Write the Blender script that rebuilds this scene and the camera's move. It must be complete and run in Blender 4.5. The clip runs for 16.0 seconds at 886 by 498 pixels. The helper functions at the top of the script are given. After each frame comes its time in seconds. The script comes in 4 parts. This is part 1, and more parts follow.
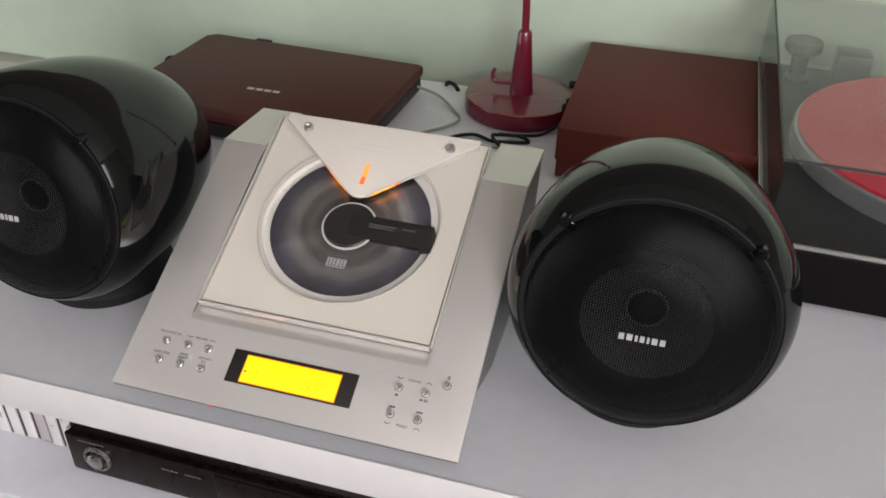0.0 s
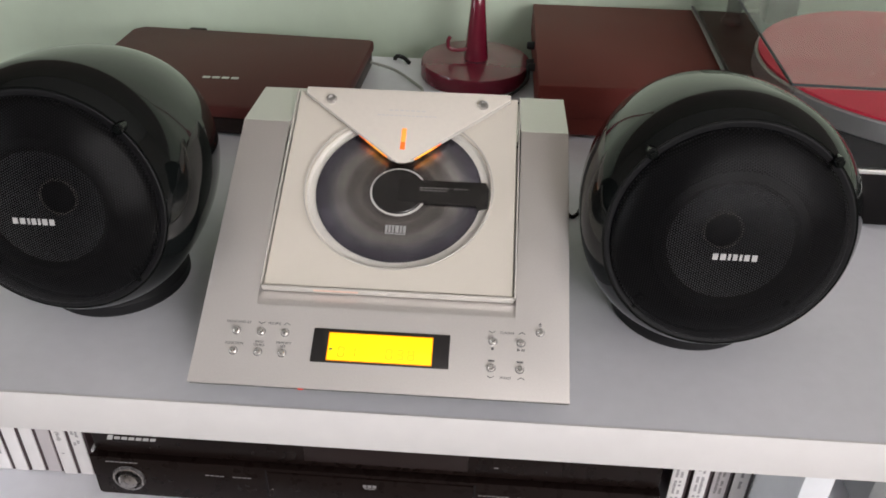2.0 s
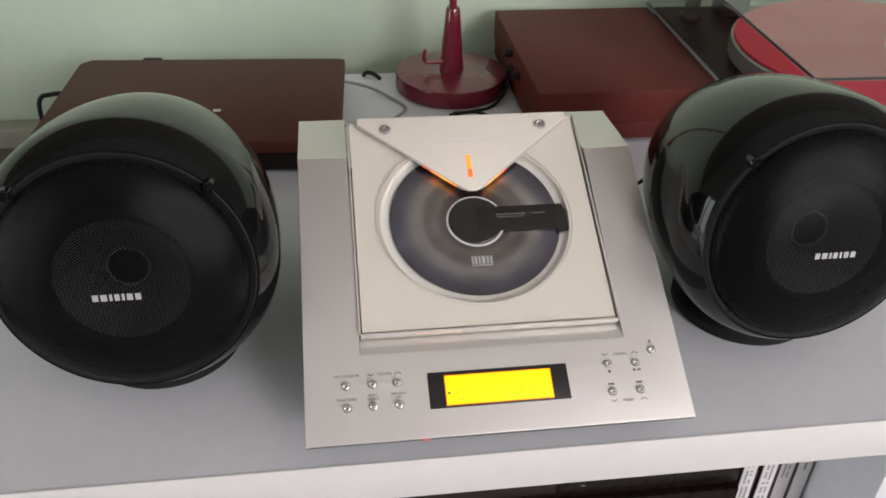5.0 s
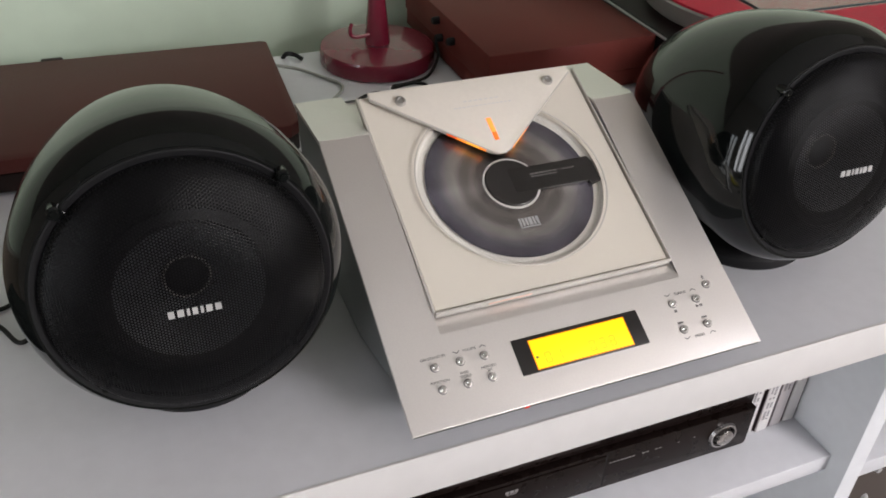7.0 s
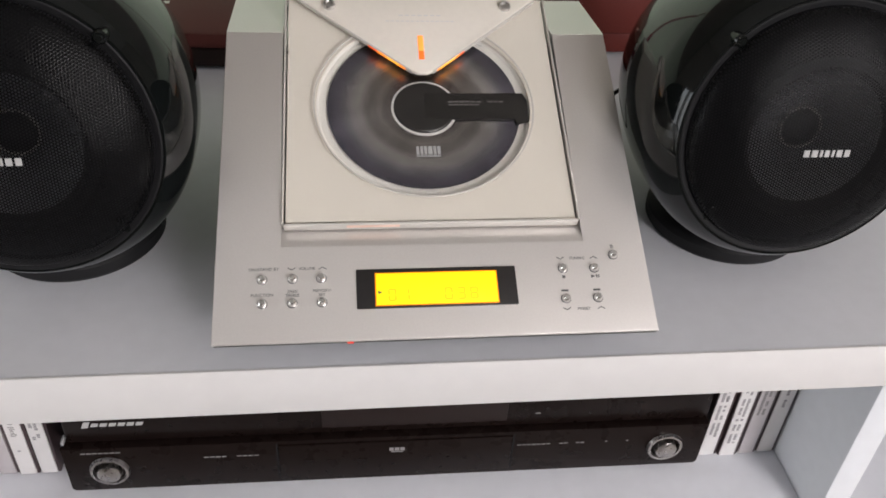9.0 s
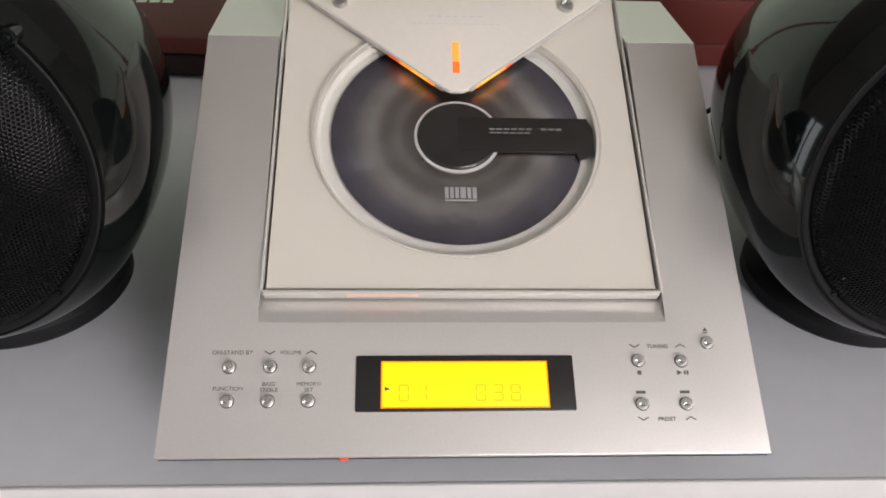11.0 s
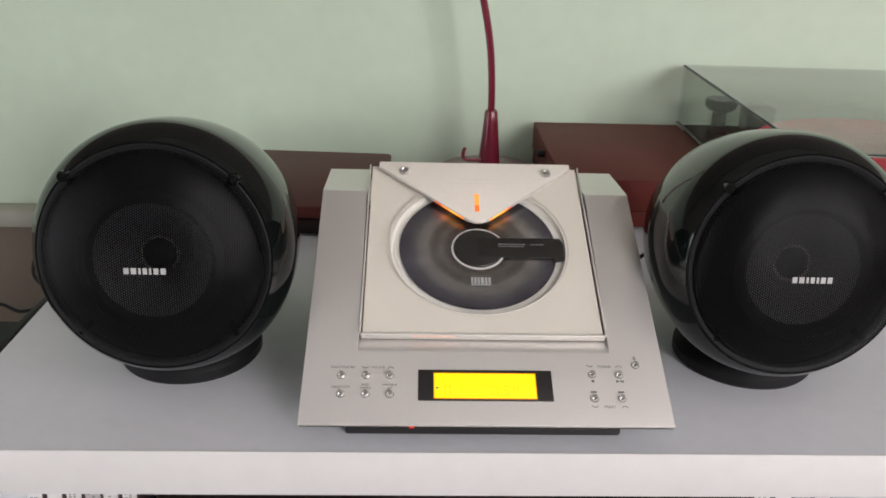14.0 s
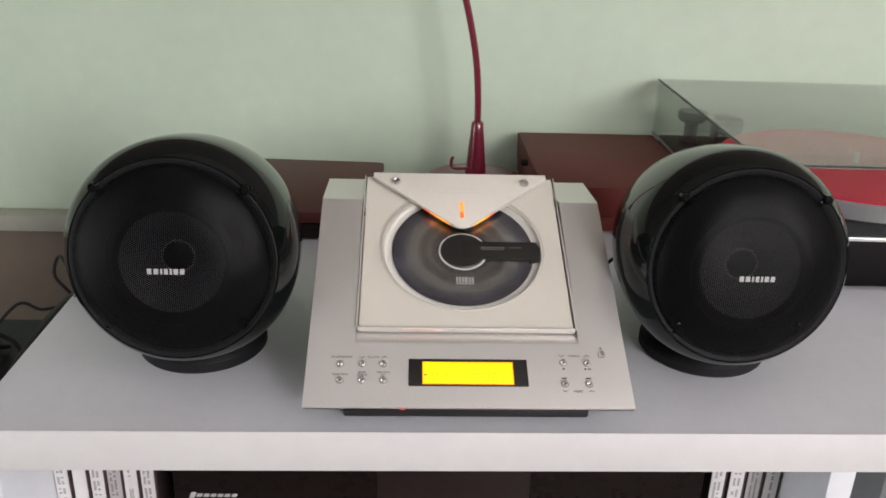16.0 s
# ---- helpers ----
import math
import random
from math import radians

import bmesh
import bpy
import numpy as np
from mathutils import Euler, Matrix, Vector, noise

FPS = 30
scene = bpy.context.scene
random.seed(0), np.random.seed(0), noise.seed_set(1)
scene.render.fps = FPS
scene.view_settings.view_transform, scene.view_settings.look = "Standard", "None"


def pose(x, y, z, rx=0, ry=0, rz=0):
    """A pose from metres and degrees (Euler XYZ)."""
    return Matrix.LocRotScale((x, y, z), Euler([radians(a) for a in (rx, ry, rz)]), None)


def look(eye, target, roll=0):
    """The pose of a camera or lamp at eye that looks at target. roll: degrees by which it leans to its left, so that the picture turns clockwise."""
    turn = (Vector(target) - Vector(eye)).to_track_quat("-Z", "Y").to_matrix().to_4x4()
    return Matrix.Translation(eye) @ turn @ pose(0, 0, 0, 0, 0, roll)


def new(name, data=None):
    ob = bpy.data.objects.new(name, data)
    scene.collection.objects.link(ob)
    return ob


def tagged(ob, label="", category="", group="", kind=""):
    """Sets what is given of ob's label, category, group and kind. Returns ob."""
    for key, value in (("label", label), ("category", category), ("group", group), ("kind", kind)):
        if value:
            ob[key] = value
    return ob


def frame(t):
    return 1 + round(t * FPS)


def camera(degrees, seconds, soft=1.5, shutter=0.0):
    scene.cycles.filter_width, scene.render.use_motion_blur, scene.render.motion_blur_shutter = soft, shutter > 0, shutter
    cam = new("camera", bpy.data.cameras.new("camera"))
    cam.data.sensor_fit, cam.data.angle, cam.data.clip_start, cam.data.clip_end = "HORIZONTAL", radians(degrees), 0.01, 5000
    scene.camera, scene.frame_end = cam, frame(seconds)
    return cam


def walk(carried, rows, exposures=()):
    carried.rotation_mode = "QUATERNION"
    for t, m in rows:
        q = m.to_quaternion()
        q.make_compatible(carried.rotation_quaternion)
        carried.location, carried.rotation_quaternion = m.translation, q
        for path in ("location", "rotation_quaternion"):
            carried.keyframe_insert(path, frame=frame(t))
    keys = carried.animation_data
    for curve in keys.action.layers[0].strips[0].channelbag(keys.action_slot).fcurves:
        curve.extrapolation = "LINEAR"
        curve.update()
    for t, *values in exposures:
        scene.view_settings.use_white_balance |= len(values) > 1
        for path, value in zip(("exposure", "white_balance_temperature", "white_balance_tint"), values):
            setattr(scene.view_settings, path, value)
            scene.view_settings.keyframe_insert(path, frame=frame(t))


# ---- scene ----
# metres; the shelf's top is z = 0, its front edge y = 0, x to the right along it
cam = camera(55.3, 16.0, soft=1.7)
METRES = 1.14
BASE = pose(0.188, -0.3297, 0.3979, -63.8, 0, 0) @ pose(0, 0, 0, 0, 0, 14.1)
ROWS = [
    (0.0, 0.0, 0.0, 0.0, -8.02, 28.83, -14.82),
    (0.5, -0.0175, 0.0128, -0.0095, -8.96, 28.91, -11.72),
    (1.0, -0.0577, 0.0105, -0.0377, -9.8, 28.97, -8.63),
    (1.5, -0.0809, 0.0079, -0.0542, -11.76, 29.12, -6.73),
    (2.0, -0.1111, 0.0321, -0.0363, -13.36, 29.2, -3.8),
    (2.5, -0.1517, 0.0513, -0.0213, -14.42, 29.28, -0.74),
    (3.0, -0.1842, 0.0662, -0.0109, -16.09, 29.16, 1.64),
    (5.5, -0.2605, 0.0743, -0.0101, -20.02, 28.4, 8.69),
    (6.0, -0.2983, 0.1053, 0.0148, -22.43, 27.69, 12.96),
    (6.5, -0.3224, 0.1233, 0.02, -24.5, 26.8, 17.3),
    (7.0, -0.3374, 0.1285, 0.017, -25.79, 26.0, 18.59),
    (7.5, -0.3426, 0.1278, 0.0047, -25.86, 25.92, 18.6),
    (8.0, -0.2946, 0.1167, -0.0283, -24.26, 25.76, 16.44),
    (8.5, -0.2273, 0.0915, -0.0500, -21.55, 26.05, 9.72),
    (9.0, -0.1823, 0.1183, -0.0199, -19.37, 26.19, 4.05),
    (11.5, -0.1437, 0.1905, 0.0461, -17.02, 27.02, 1.19),
    (12.0, -0.1429, 0.1792, 0.0473, -17.24, 26.60, 1.18),
    (12.5, -0.1487, 0.1543, 0.0236, -16.77, 28.01, 0.93),
    (13.0, -0.158, 0.1342, -0.0133, -16.15, 32.64, 0.66),
    (13.5, -0.1824, 0.1031, -0.0713, -16.19, 39.87, 0.7),
    (14.0, -0.1927, 0.0756, -0.111, -16.18, 41.03, 0.69),
    (14.5, -0.189, 0.0568, -0.1339, -16.49, 40.9, 1.02),
    (15.0, -0.193, 0.0458, -0.142, -16.58, 40.93, 1.08),
    (15.5, -0.1956, 0.0373, -0.1468, -16.59, 40.98, 1.11),
    (16.0, -0.2028, 0.0326, -0.1492, -16.56, 41.19, 1.07),
]

EXPOSURE = [(0.0, 0.0), (16.0, 0.0)]
walk(cam, [(t, BASE @ pose(METRES * x, METRES * y, METRES * z, 90 + pitch, roll, yaw)) for t, x, y, z, yaw, pitch, roll in ROWS], EXPOSURE)

# ---- light: a daylit room, windows to the side of and behind the walk ----
world = bpy.data.worlds.new("sky")
scene.world = world
world.use_nodes = True
wn = world.node_tree
sky = wn.nodes.new("ShaderNodeTexSky")
sky.sky_type, sky.sun_disc, sky.sun_elevation, sky.sun_rotation = "NISHITA", False, radians(40), radians(200)
wn.links.new(sky.outputs[0], wn.nodes["Background"].inputs[0])
wn.nodes["Background"].inputs[1].default_value = 0.1


def window_light(name, m, w, h, watts, color):
    data = bpy.data.lights.new(name, "AREA")
    data.shape, data.size, data.size_y, data.energy, data.color = "RECTANGLE", w, h, watts, color
    ob = new(name, data)
    ob.matrix_world = m
    return ob


window_light("window_light_west", look((-1.985, -0.85, 0.16), (0.0, -0.85, 0.16)), 0.40, 1.52, 20, (0.94, 0.96, 1.0))
window_light("window_light_northwest", look((-1.985, -0.20, -0.02), (0.0, -0.20, -0.02)), 0.46, 1.15, 6, (0.92, 0.96, 1.0))
window_light("window_light_south", look((1.55, -3.085, 1.10), (1.55, 0, 1.10)), 1.3, 1.22, 128, (1.0, 0.95, 0.955))
window_light("window_light_east", look((2.485, -1.27, 1.10), (0.0, -1.27, 1.10)), 0.68, 1.22, 19, (1.0, 0.95, 0.98))


# ---- materials ----
def mat(name, color, rough=0.5, metal=0.0, coat=0.0, grain=0.0, scale=60.0, stain=0.0, bump=0.0, bump_scale=200.0, stretch=(1, 1, 1), emit=0.0, spec=0.5):
    m = bpy.data.materials.new(name)
    m.use_nodes = True
    nt = m.node_tree
    b = nt.nodes["Principled BSDF"]
    b.inputs["Base Color"].default_value = (*color, 1)
    b.inputs["Roughness"].default_value = rough
    b.inputs["Metallic"].default_value = metal
    b.inputs["Coat Weight"].default_value = coat
    b.inputs["Coat Roughness"].default_value = 0.04
    b.inputs["Specular IOR Level"].default_value = spec
    co = nt.nodes.new("ShaderNodeTexCoord")
    mp = nt.nodes.new("ShaderNodeMapping")
    mp.inputs["Scale"].default_value = stretch
    nt.links.new(co.outputs["Object"], mp.inputs[0])
    if grain or stain:
        n1, n2 = nt.nodes.new("ShaderNodeTexNoise"), nt.nodes.new("ShaderNodeTexNoise")
        n1.inputs["Scale"].default_value, n1.inputs["Detail"].default_value = scale, 6
        n2.inputs["Scale"].default_value, n2.inputs["Detail"].default_value = 7.0, 3
        nt.links.new(mp.outputs[0], n1.inputs[0])
        nt.links.new(co.outputs["Object"], n2.inputs[0])
        last = None
        for nz, amount in ((n1, grain), (n2, stain)):
            r = nt.nodes.new("ShaderNodeMapRange")
            r.inputs[1].default_value, r.inputs[2].default_value = 0.3, 0.7
            r.inputs[3].default_value, r.inputs[4].default_value = 1 - amount, 1 + amount
            nt.links.new(nz.outputs[0], r.inputs[0])
            x = nt.nodes.new("ShaderNodeVectorMath")
            x.operation = "SCALE"
            x.inputs[0].default_value = color
            if last:
                nt.links.new(last.outputs[0], x.inputs[0])
            nt.links.new(r.outputs[0], x.inputs["Scale"])
            last = x
        nt.links.new(last.outputs[0], b.inputs["Base Color"])
        rr = nt.nodes.new("ShaderNodeMapRange")
        rr.inputs[3].default_value, rr.inputs[4].default_value = max(0.02, rough * 0.85), min(1, rough * 1.15)
        nt.links.new(n1.outputs[0], rr.inputs[0])
        nt.links.new(rr.outputs[0], b.inputs["Roughness"])
    if bump:
        nb = nt.nodes.new("ShaderNodeTexNoise")
        nb.inputs["Scale"].default_value, nb.inputs["Detail"].default_value = bump_scale, 5
        nt.links.new(mp.outputs[0], nb.inputs[0])
        bp = nt.nodes.new("ShaderNodeBump")
        bp.inputs["Strength"].default_value, bp.inputs["Distance"].default_value = bump, 0.0006
        nt.links.new(nb.outputs[0], bp.inputs["Height"])
        nt.links.new(bp.outputs[0], b.inputs["Normal"])
    if emit:
        b.inputs["Emission Color"].default_value = (*color, 1)
        b.inputs["Emission Strength"].default_value = emit
    return m


def clear_mat(name, tint, gloss=0.03, dust=0.0, gain=0.9):
    """Clear plastic: light passes straight on, tinted, with a gloss that grows to grazing angles, and a white share
    (dust) that paints in reflected haze.
    """
    m = bpy.data.materials.new(name)
    m.use_nodes = True
    nt = m.node_tree
    out = nt.nodes["Material Output"]
    tr, gl, mx, lw, pw, ma, df, md = (nt.nodes.new("ShaderNode" + k) for k in ("BsdfTransparent", "BsdfGlossy", "MixShader", "LayerWeight", "Math", "Math", "BsdfDiffuse", "MixShader"))
    tr.inputs[0].default_value = (*tint, 1)
    gl.inputs["Roughness"].default_value = gloss
    pw.operation, ma.operation = "POWER", "MULTIPLY_ADD"
    lw.inputs["Blend"].default_value = 0.5
    pw.inputs[1].default_value = 4.5
    ma.inputs[1].default_value, ma.inputs[2].default_value = gain, 0.012
    df.inputs[0].default_value = (0.76, 0.78, 0.83, 1)
    md.inputs[0].default_value = dust
    nt.links.new(lw.outputs["Facing"], pw.inputs[0])
    nt.links.new(pw.outputs[0], ma.inputs[0])
    nt.links.new(ma.outputs[0], mx.inputs[0])
    nt.links.new(tr.outputs[0], md.inputs[1])
    nt.links.new(df.outputs[0], md.inputs[2])
    nt.links.new(md.outputs[0], mx.inputs[1])
    nt.links.new(gl.outputs[0], mx.inputs[2])
    nt.links.new(mx.outputs[0], out.inputs[0])
    return m


def mesh_cloth(name, pitch, color):
    """Perforated black sheet steel: holes on a hexagonal raster of that pitch."""
    m = bpy.data.materials.new(name)
    m.use_nodes = True
    nt = m.node_tree
    b, out = nt.nodes["Principled BSDF"], nt.nodes["Material Output"]
    b.inputs["Base Color"].default_value = (*color, 1)
    b.inputs["Roughness"].default_value = 0.2
    b.inputs["Specular IOR Level"].default_value = 0.10
    co = nt.nodes.new("ShaderNodeTexCoord")
    total = None
    k = 2 * math.pi / (pitch * 0.866)
    for a in (0, 60, 120):
        d = nt.nodes.new("ShaderNodeVectorMath")
        d.operation = "DOT_PRODUCT"
        d.inputs[1].default_value = (k * math.cos(radians(a)), 0, k * math.sin(radians(a)))
        nt.links.new(co.outputs["Object"], d.inputs[0])
        c = nt.nodes.new("ShaderNodeMath")
        c.operation = "COSINE"
        nt.links.new(d.outputs["Value"], c.inputs[0])
        if total:
            s = nt.nodes.new("ShaderNodeMath")
            s.operation = "ADD"
            nt.links.new(total.outputs[0], s.inputs[0])
            nt.links.new(c.outputs[0], s.inputs[1])
            total = s
        else:
            total = c
    g = nt.nodes.new("ShaderNodeMath")
    g.operation = "GREATER_THAN"
    g.inputs[1].default_value = 0.3
    nt.links.new(total.outputs[0], g.inputs[0])
    bp = nt.nodes.new("ShaderNodeBump")
    bp.invert = True
    bp.inputs["Strength"].default_value, bp.inputs["Distance"].default_value = 0.2, 0.00035
    nt.links.new(total.outputs[0], bp.inputs["Height"])
    nt.links.new(bp.outputs[0], b.inputs["Normal"])
    tr, mx = nt.nodes.new("ShaderNodeBsdfTransparent"), nt.nodes.new("ShaderNodeMixShader")
    nt.links.new(g.outputs[0], mx.inputs[0])
    nt.links.new(b.outputs[0], mx.inputs[1])
    nt.links.new(tr.outputs[0], mx.inputs[2])
    nt.links.new(mx.outputs[0], out.inputs[0])
    return m


WHITE = mat("white_laminate", (0.69, 0.70, 0.74), 0.42, grain=0.02, scale=90, stain=0.03, bump=0.08, bump_scale=500)
# same laminate, its side light put in as a lighter, bluer tone
UPRIGHT = mat("white_laminate_lit", (0.72, 0.745, 0.78), 0.4, grain=0.02, scale=90, stain=0.02, bump=0.06, bump_scale=400)
TT_BLACK = mat("satin_black_plinth", (0.006, 0.0052, 0.0054), 0.38, grain=0.06, scale=200, stain=0.05, spec=0.10)
# shade put into the colour, for the dark upper reflection in the speaker shells
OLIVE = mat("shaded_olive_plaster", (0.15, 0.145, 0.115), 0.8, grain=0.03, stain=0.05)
EDGE = mat("white_edging", (0.70, 0.69, 0.685), 0.45, grain=0.02, scale=60, stain=0.02, bump=0.06, bump_scale=400)
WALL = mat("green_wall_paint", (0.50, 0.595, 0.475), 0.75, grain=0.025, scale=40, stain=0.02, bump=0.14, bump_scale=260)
LEDGE = mat("green_grey_ledge_paint", (0.36, 0.36, 0.30), 0.6, grain=0.03, scale=60, stain=0.05)
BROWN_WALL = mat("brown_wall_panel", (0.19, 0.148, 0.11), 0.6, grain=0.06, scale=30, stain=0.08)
FAR_WALL = mat("dim_brown_plaster", (0.30, 0.27, 0.24), 0.8, grain=0.04, stain=0.06, bump=0.1)
DARK_PANEL = mat("dark_wood_panel", (0.12, 0.10, 0.085), 0.55, grain=0.15, scale=20, stain=0.08, stretch=(8, 1, 1))
CEILING = mat("pale_ceiling", (0.64, 0.63, 0.61), 0.8, grain=0.03, stain=0.04)
FLOORING = mat("wood_floor", (0.36, 0.34, 0.32), 0.45, grain=0.2, scale=12, stain=0.1, stretch=(1, 8, 8))
SILVER = mat("silver_paint", (0.80, 0.772, 0.748), 0.32, metal=0.6, grain=0.02, scale=900, stain=0.015, bump=0.05, bump_scale=2500)
SIDE = mat("grey_plastic", (0.20, 0.21, 0.21), 0.4, grain=0.05, scale=300)
CREAM = mat("cream_plastic", (0.83, 0.785, 0.71), 0.4, grain=0.015, scale=300, stain=0.015)
WELL = mat("white_plastic_well", (0.86, 0.84, 0.80), 0.4, grain=0.01, scale=200)
DARK = mat("dark_plastic", (0.02, 0.018, 0.018), 0.35, grain=0.1, scale=300)
BLACK_GLOSS = mat("piano_black", (0.004, 0.005, 0.005), 0.06, grain=0.1, scale=40, spec=0.35)
RUBBER = mat("black_rubber", (0.010, 0.010, 0.011), 0.55, grain=0.1, scale=200, spec=0.25)
CHROME = mat("chrome", (0.78, 0.77, 0.76), 0.14, metal=1.0, grain=0.03, scale=400)
STEEL = mat("brushed_steel", (0.62, 0.61, 0.60), 0.3, metal=1.0, grain=0.06, scale=300, stretch=(1, 12, 12))
KNOB = mat("dark_chrome", (0.42, 0.40, 0.39), 0.28, metal=1.0, grain=0.05, scale=400)
LCD = mat("yellow_backlit_lcd", (1.0, 0.86, 0.005), 0.5, emit=1.0)
LCD.node_tree.nodes["Principled BSDF"].inputs["Base Color"].default_value = (0.25, 0.2, 0.0, 1)
LCD_INK = mat("faint_lcd_segments", (0.20, 0.16, 0.01), 0.5)
LCD_INK.node_tree.nodes["Principled BSDF"].inputs["Emission Color"].default_value = (0.80, 0.66, 0.0, 1)
LCD_INK.node_tree.nodes["Principled BSDF"].inputs["Emission Strength"].default_value = 0.9
ORANGE = mat("orange_indicator", (1.0, 0.25, 0.02), 0.4, emit=1.25)
AMBER = mat("amber_backlight_edge", (1.0, 0.30, 0.0), 0.5, emit=0.45)
RED_LED = mat("red_led", (0.75, 0.06, 0.03), 0.4, emit=0.4)
GUIDED = mat("light_guided_to_the_edge", (1.0, 0.42, 0.22), 0.3, emit=0.25)
GUIDED.node_tree.nodes["Principled BSDF"].inputs["Base Color"].default_value = (0.52, 0.46, 0.42, 1)
HOT = mat("hot_yellow_glow", (1.0, 0.40, 0.035), 0.4, emit=1.15)
EMBER = mat("dim_red_glow", (0.75, 0.10, 0.02), 0.4, emit=0.55)
SPINE_PRINT = mat("soft_grey_print", (0.34, 0.33, 0.34), 0.5)
BADGE = mat("soft_silver_print", (0.44, 0.44, 0.44), 0.4)
TAUPE = mat("taupe_metal_case", (0.085, 0.068, 0.061), 0.45, metal=0.3, grain=0.05, scale=300)
INK = mat("grey_print", (0.12, 0.118, 0.118), 0.6)
SLOT = mat("orange_slot_glow", (1.0, 0.30, 0.05), 0.4, emit=0.95)
SLOT_LOW = mat("deep_orange_slot_glow", (0.85, 0.15, 0.02), 0.4, emit=0.8)
PALE = mat("pale_print", (0.72, 0.71, 0.70), 0.4)
GREY_PRINT = mat("mid_grey_print", (0.24, 0.23, 0.23), 0.5)
EMBLEM = mat("grey_white_print", (0.42, 0.42, 0.43), 0.5)
FROST = mat("frosted_acrylic_edge", (0.62, 0.595, 0.555), 0.25)
ACRYLIC = clear_mat("clear_acrylic", (0.985, 0.985, 0.98), 0.04)
# white diffuse share imitates the room's pale reflection on the lid
LID_ACRYLIC = clear_mat("hazed_clear_lid", (0.95, 0.96, 0.95), 0.05, 0.002, 0.6)
LID_TOP = clear_mat("hazed_clear_lid_top", (0.95, 0.95, 0.95), 0.06, 0.024, 0.9)
LID_EDGE = mat("sawn_acrylic_edge", (0.04, 0.045, 0.05), 0.4, spec=0.2)
GRILLE = mesh_cloth("perforated_black_grille", 0.0016, (0.0045, 0.0045, 0.0050))
CONE = mat("grey_paper_cone", (0.055, 0.057, 0.063), 0.6, grain=0.06, scale=120)
CAP_RIM = mat("grey_cap_rim", (0.16, 0.15, 0.14), 0.5)
SURROUND = mat("black_rubber_surround", (0.009, 0.009, 0.010), 0.6, spec=0.2)
DISC = mat("reflective_disc", (0.30, 0.28, 0.31), 0.24, metal=1.0)
dn = DISC.node_tree
dco, dlen, drmp = dn.nodes.new("ShaderNodeTexCoord"), dn.nodes.new("ShaderNodeVectorMath"), dn.nodes.new("ShaderNodeValToRGB")
dsep, dcmb, dmul = dn.nodes.new("ShaderNodeSeparateXYZ"), dn.nodes.new("ShaderNodeCombineXYZ"), dn.nodes.new("ShaderNodeMath")
dlen.operation, dmul.operation = "LENGTH", "DIVIDE"
dmul.inputs[1].default_value = 0.0565
dn.links.new(dco.outputs["Object"], dsep.inputs[0])
dn.links.new(dsep.outputs[0], dcmb.inputs[0])
dn.links.new(dsep.outputs[1], dcmb.inputs[1])
dn.links.new(dcmb.outputs[0], dlen.inputs[0])
dn.links.new(dlen.outputs["Value"], dmul.inputs[0])
dn.links.new(dmul.outputs[0], drmp.inputs[0])
ramp = drmp.color_ramp
ramp.elements[0].position, ramp.elements[0].color = 0.30, (0.17, 0.155, 0.16, 1)
ramp.elements[1].position, ramp.elements[1].color = 1.0, (0.15, 0.145, 0.19, 1)
for q, c in ((0.40, (0.24, 0.22, 0.225, 1)), (0.46, (0.36, 0.335, 0.335, 1)), (0.53, (0.30, 0.28, 0.285, 1)), (0.58, (0.32, 0.30, 0.305, 1)), (0.66, (0.52, 0.50, 0.51, 1)), (0.74, (0.46, 0.445, 0.47, 1)), (0.82, (0.29, 0.28, 0.33, 1)), (0.90, (0.21, 0.20, 0.265, 1))):
    ramp.elements.new(q).color = c
# noise lays the swirl of moving reflections into the disc's colour
dnz, dmr, dsc = dn.nodes.new("ShaderNodeTexNoise"), dn.nodes.new("ShaderNodeMapRange"), dn.nodes.new("ShaderNodeVectorMath")
dnz.inputs["Scale"].default_value, dnz.inputs["Detail"].default_value, dnz.inputs["Distortion"].default_value = 38.0, 2.0, 0.8
dmr.inputs[1].default_value, dmr.inputs[2].default_value, dmr.inputs[3].default_value, dmr.inputs[4].default_value = 0.3, 0.7, 0.92, 1.30
dsc.operation = "SCALE"
dn.links.new(dco.outputs["Object"], dnz.inputs[0])
dn.links.new(dnz.outputs[0], dmr.inputs[0])
dn.links.new(drmp.outputs[0], dsc.inputs[0])
dn.links.new(dmr.outputs[0], dsc.inputs["Scale"])
dn.links.new(dsc.outputs[0], dn.nodes["Principled BSDF"].inputs["Base Color"])
tan = DISC.node_tree.nodes.new("ShaderNodeTangent")
tan.direction_type, tan.axis = "RADIAL", "Z"
DISC.node_tree.links.new(tan.outputs[0], DISC.node_tree.nodes["Principled BSDF"].inputs["Tangent"])
DISC.node_tree.nodes["Principled BSDF"].inputs["Anisotropic"].default_value = 0.93
DISC.node_tree.nodes["Principled BSDF"].inputs["Anisotropic Rotation"].default_value = 0.0
LAPTOP = mat("brown_laptop_lid", (0.088, 0.026, 0.023), 0.42, grain=0.05, scale=500, stain=0.04, spec=0.12)
LAPTOP_EDGE = mat("dark_laptop_base", (0.018, 0.011, 0.010), 0.35, grain=0.05, spec=0.2)
MAROON_BOX = mat("maroon_sheet_metal", (0.118, 0.026, 0.021), 0.45, spec=0.10, grain=0.06, scale=700, stain=0.04, bump=0.15, bump_scale=900)
LAMP_RED = mat("maroon_lamp_enamel", (0.16, 0.012, 0.03), 0.25, coat=0.5, grain=0.05, scale=200)
RECORD_MAT = mat("red_turntable_mat", (0.64, 0.013, 0.055), 0.55, grain=0.06, scale=300)
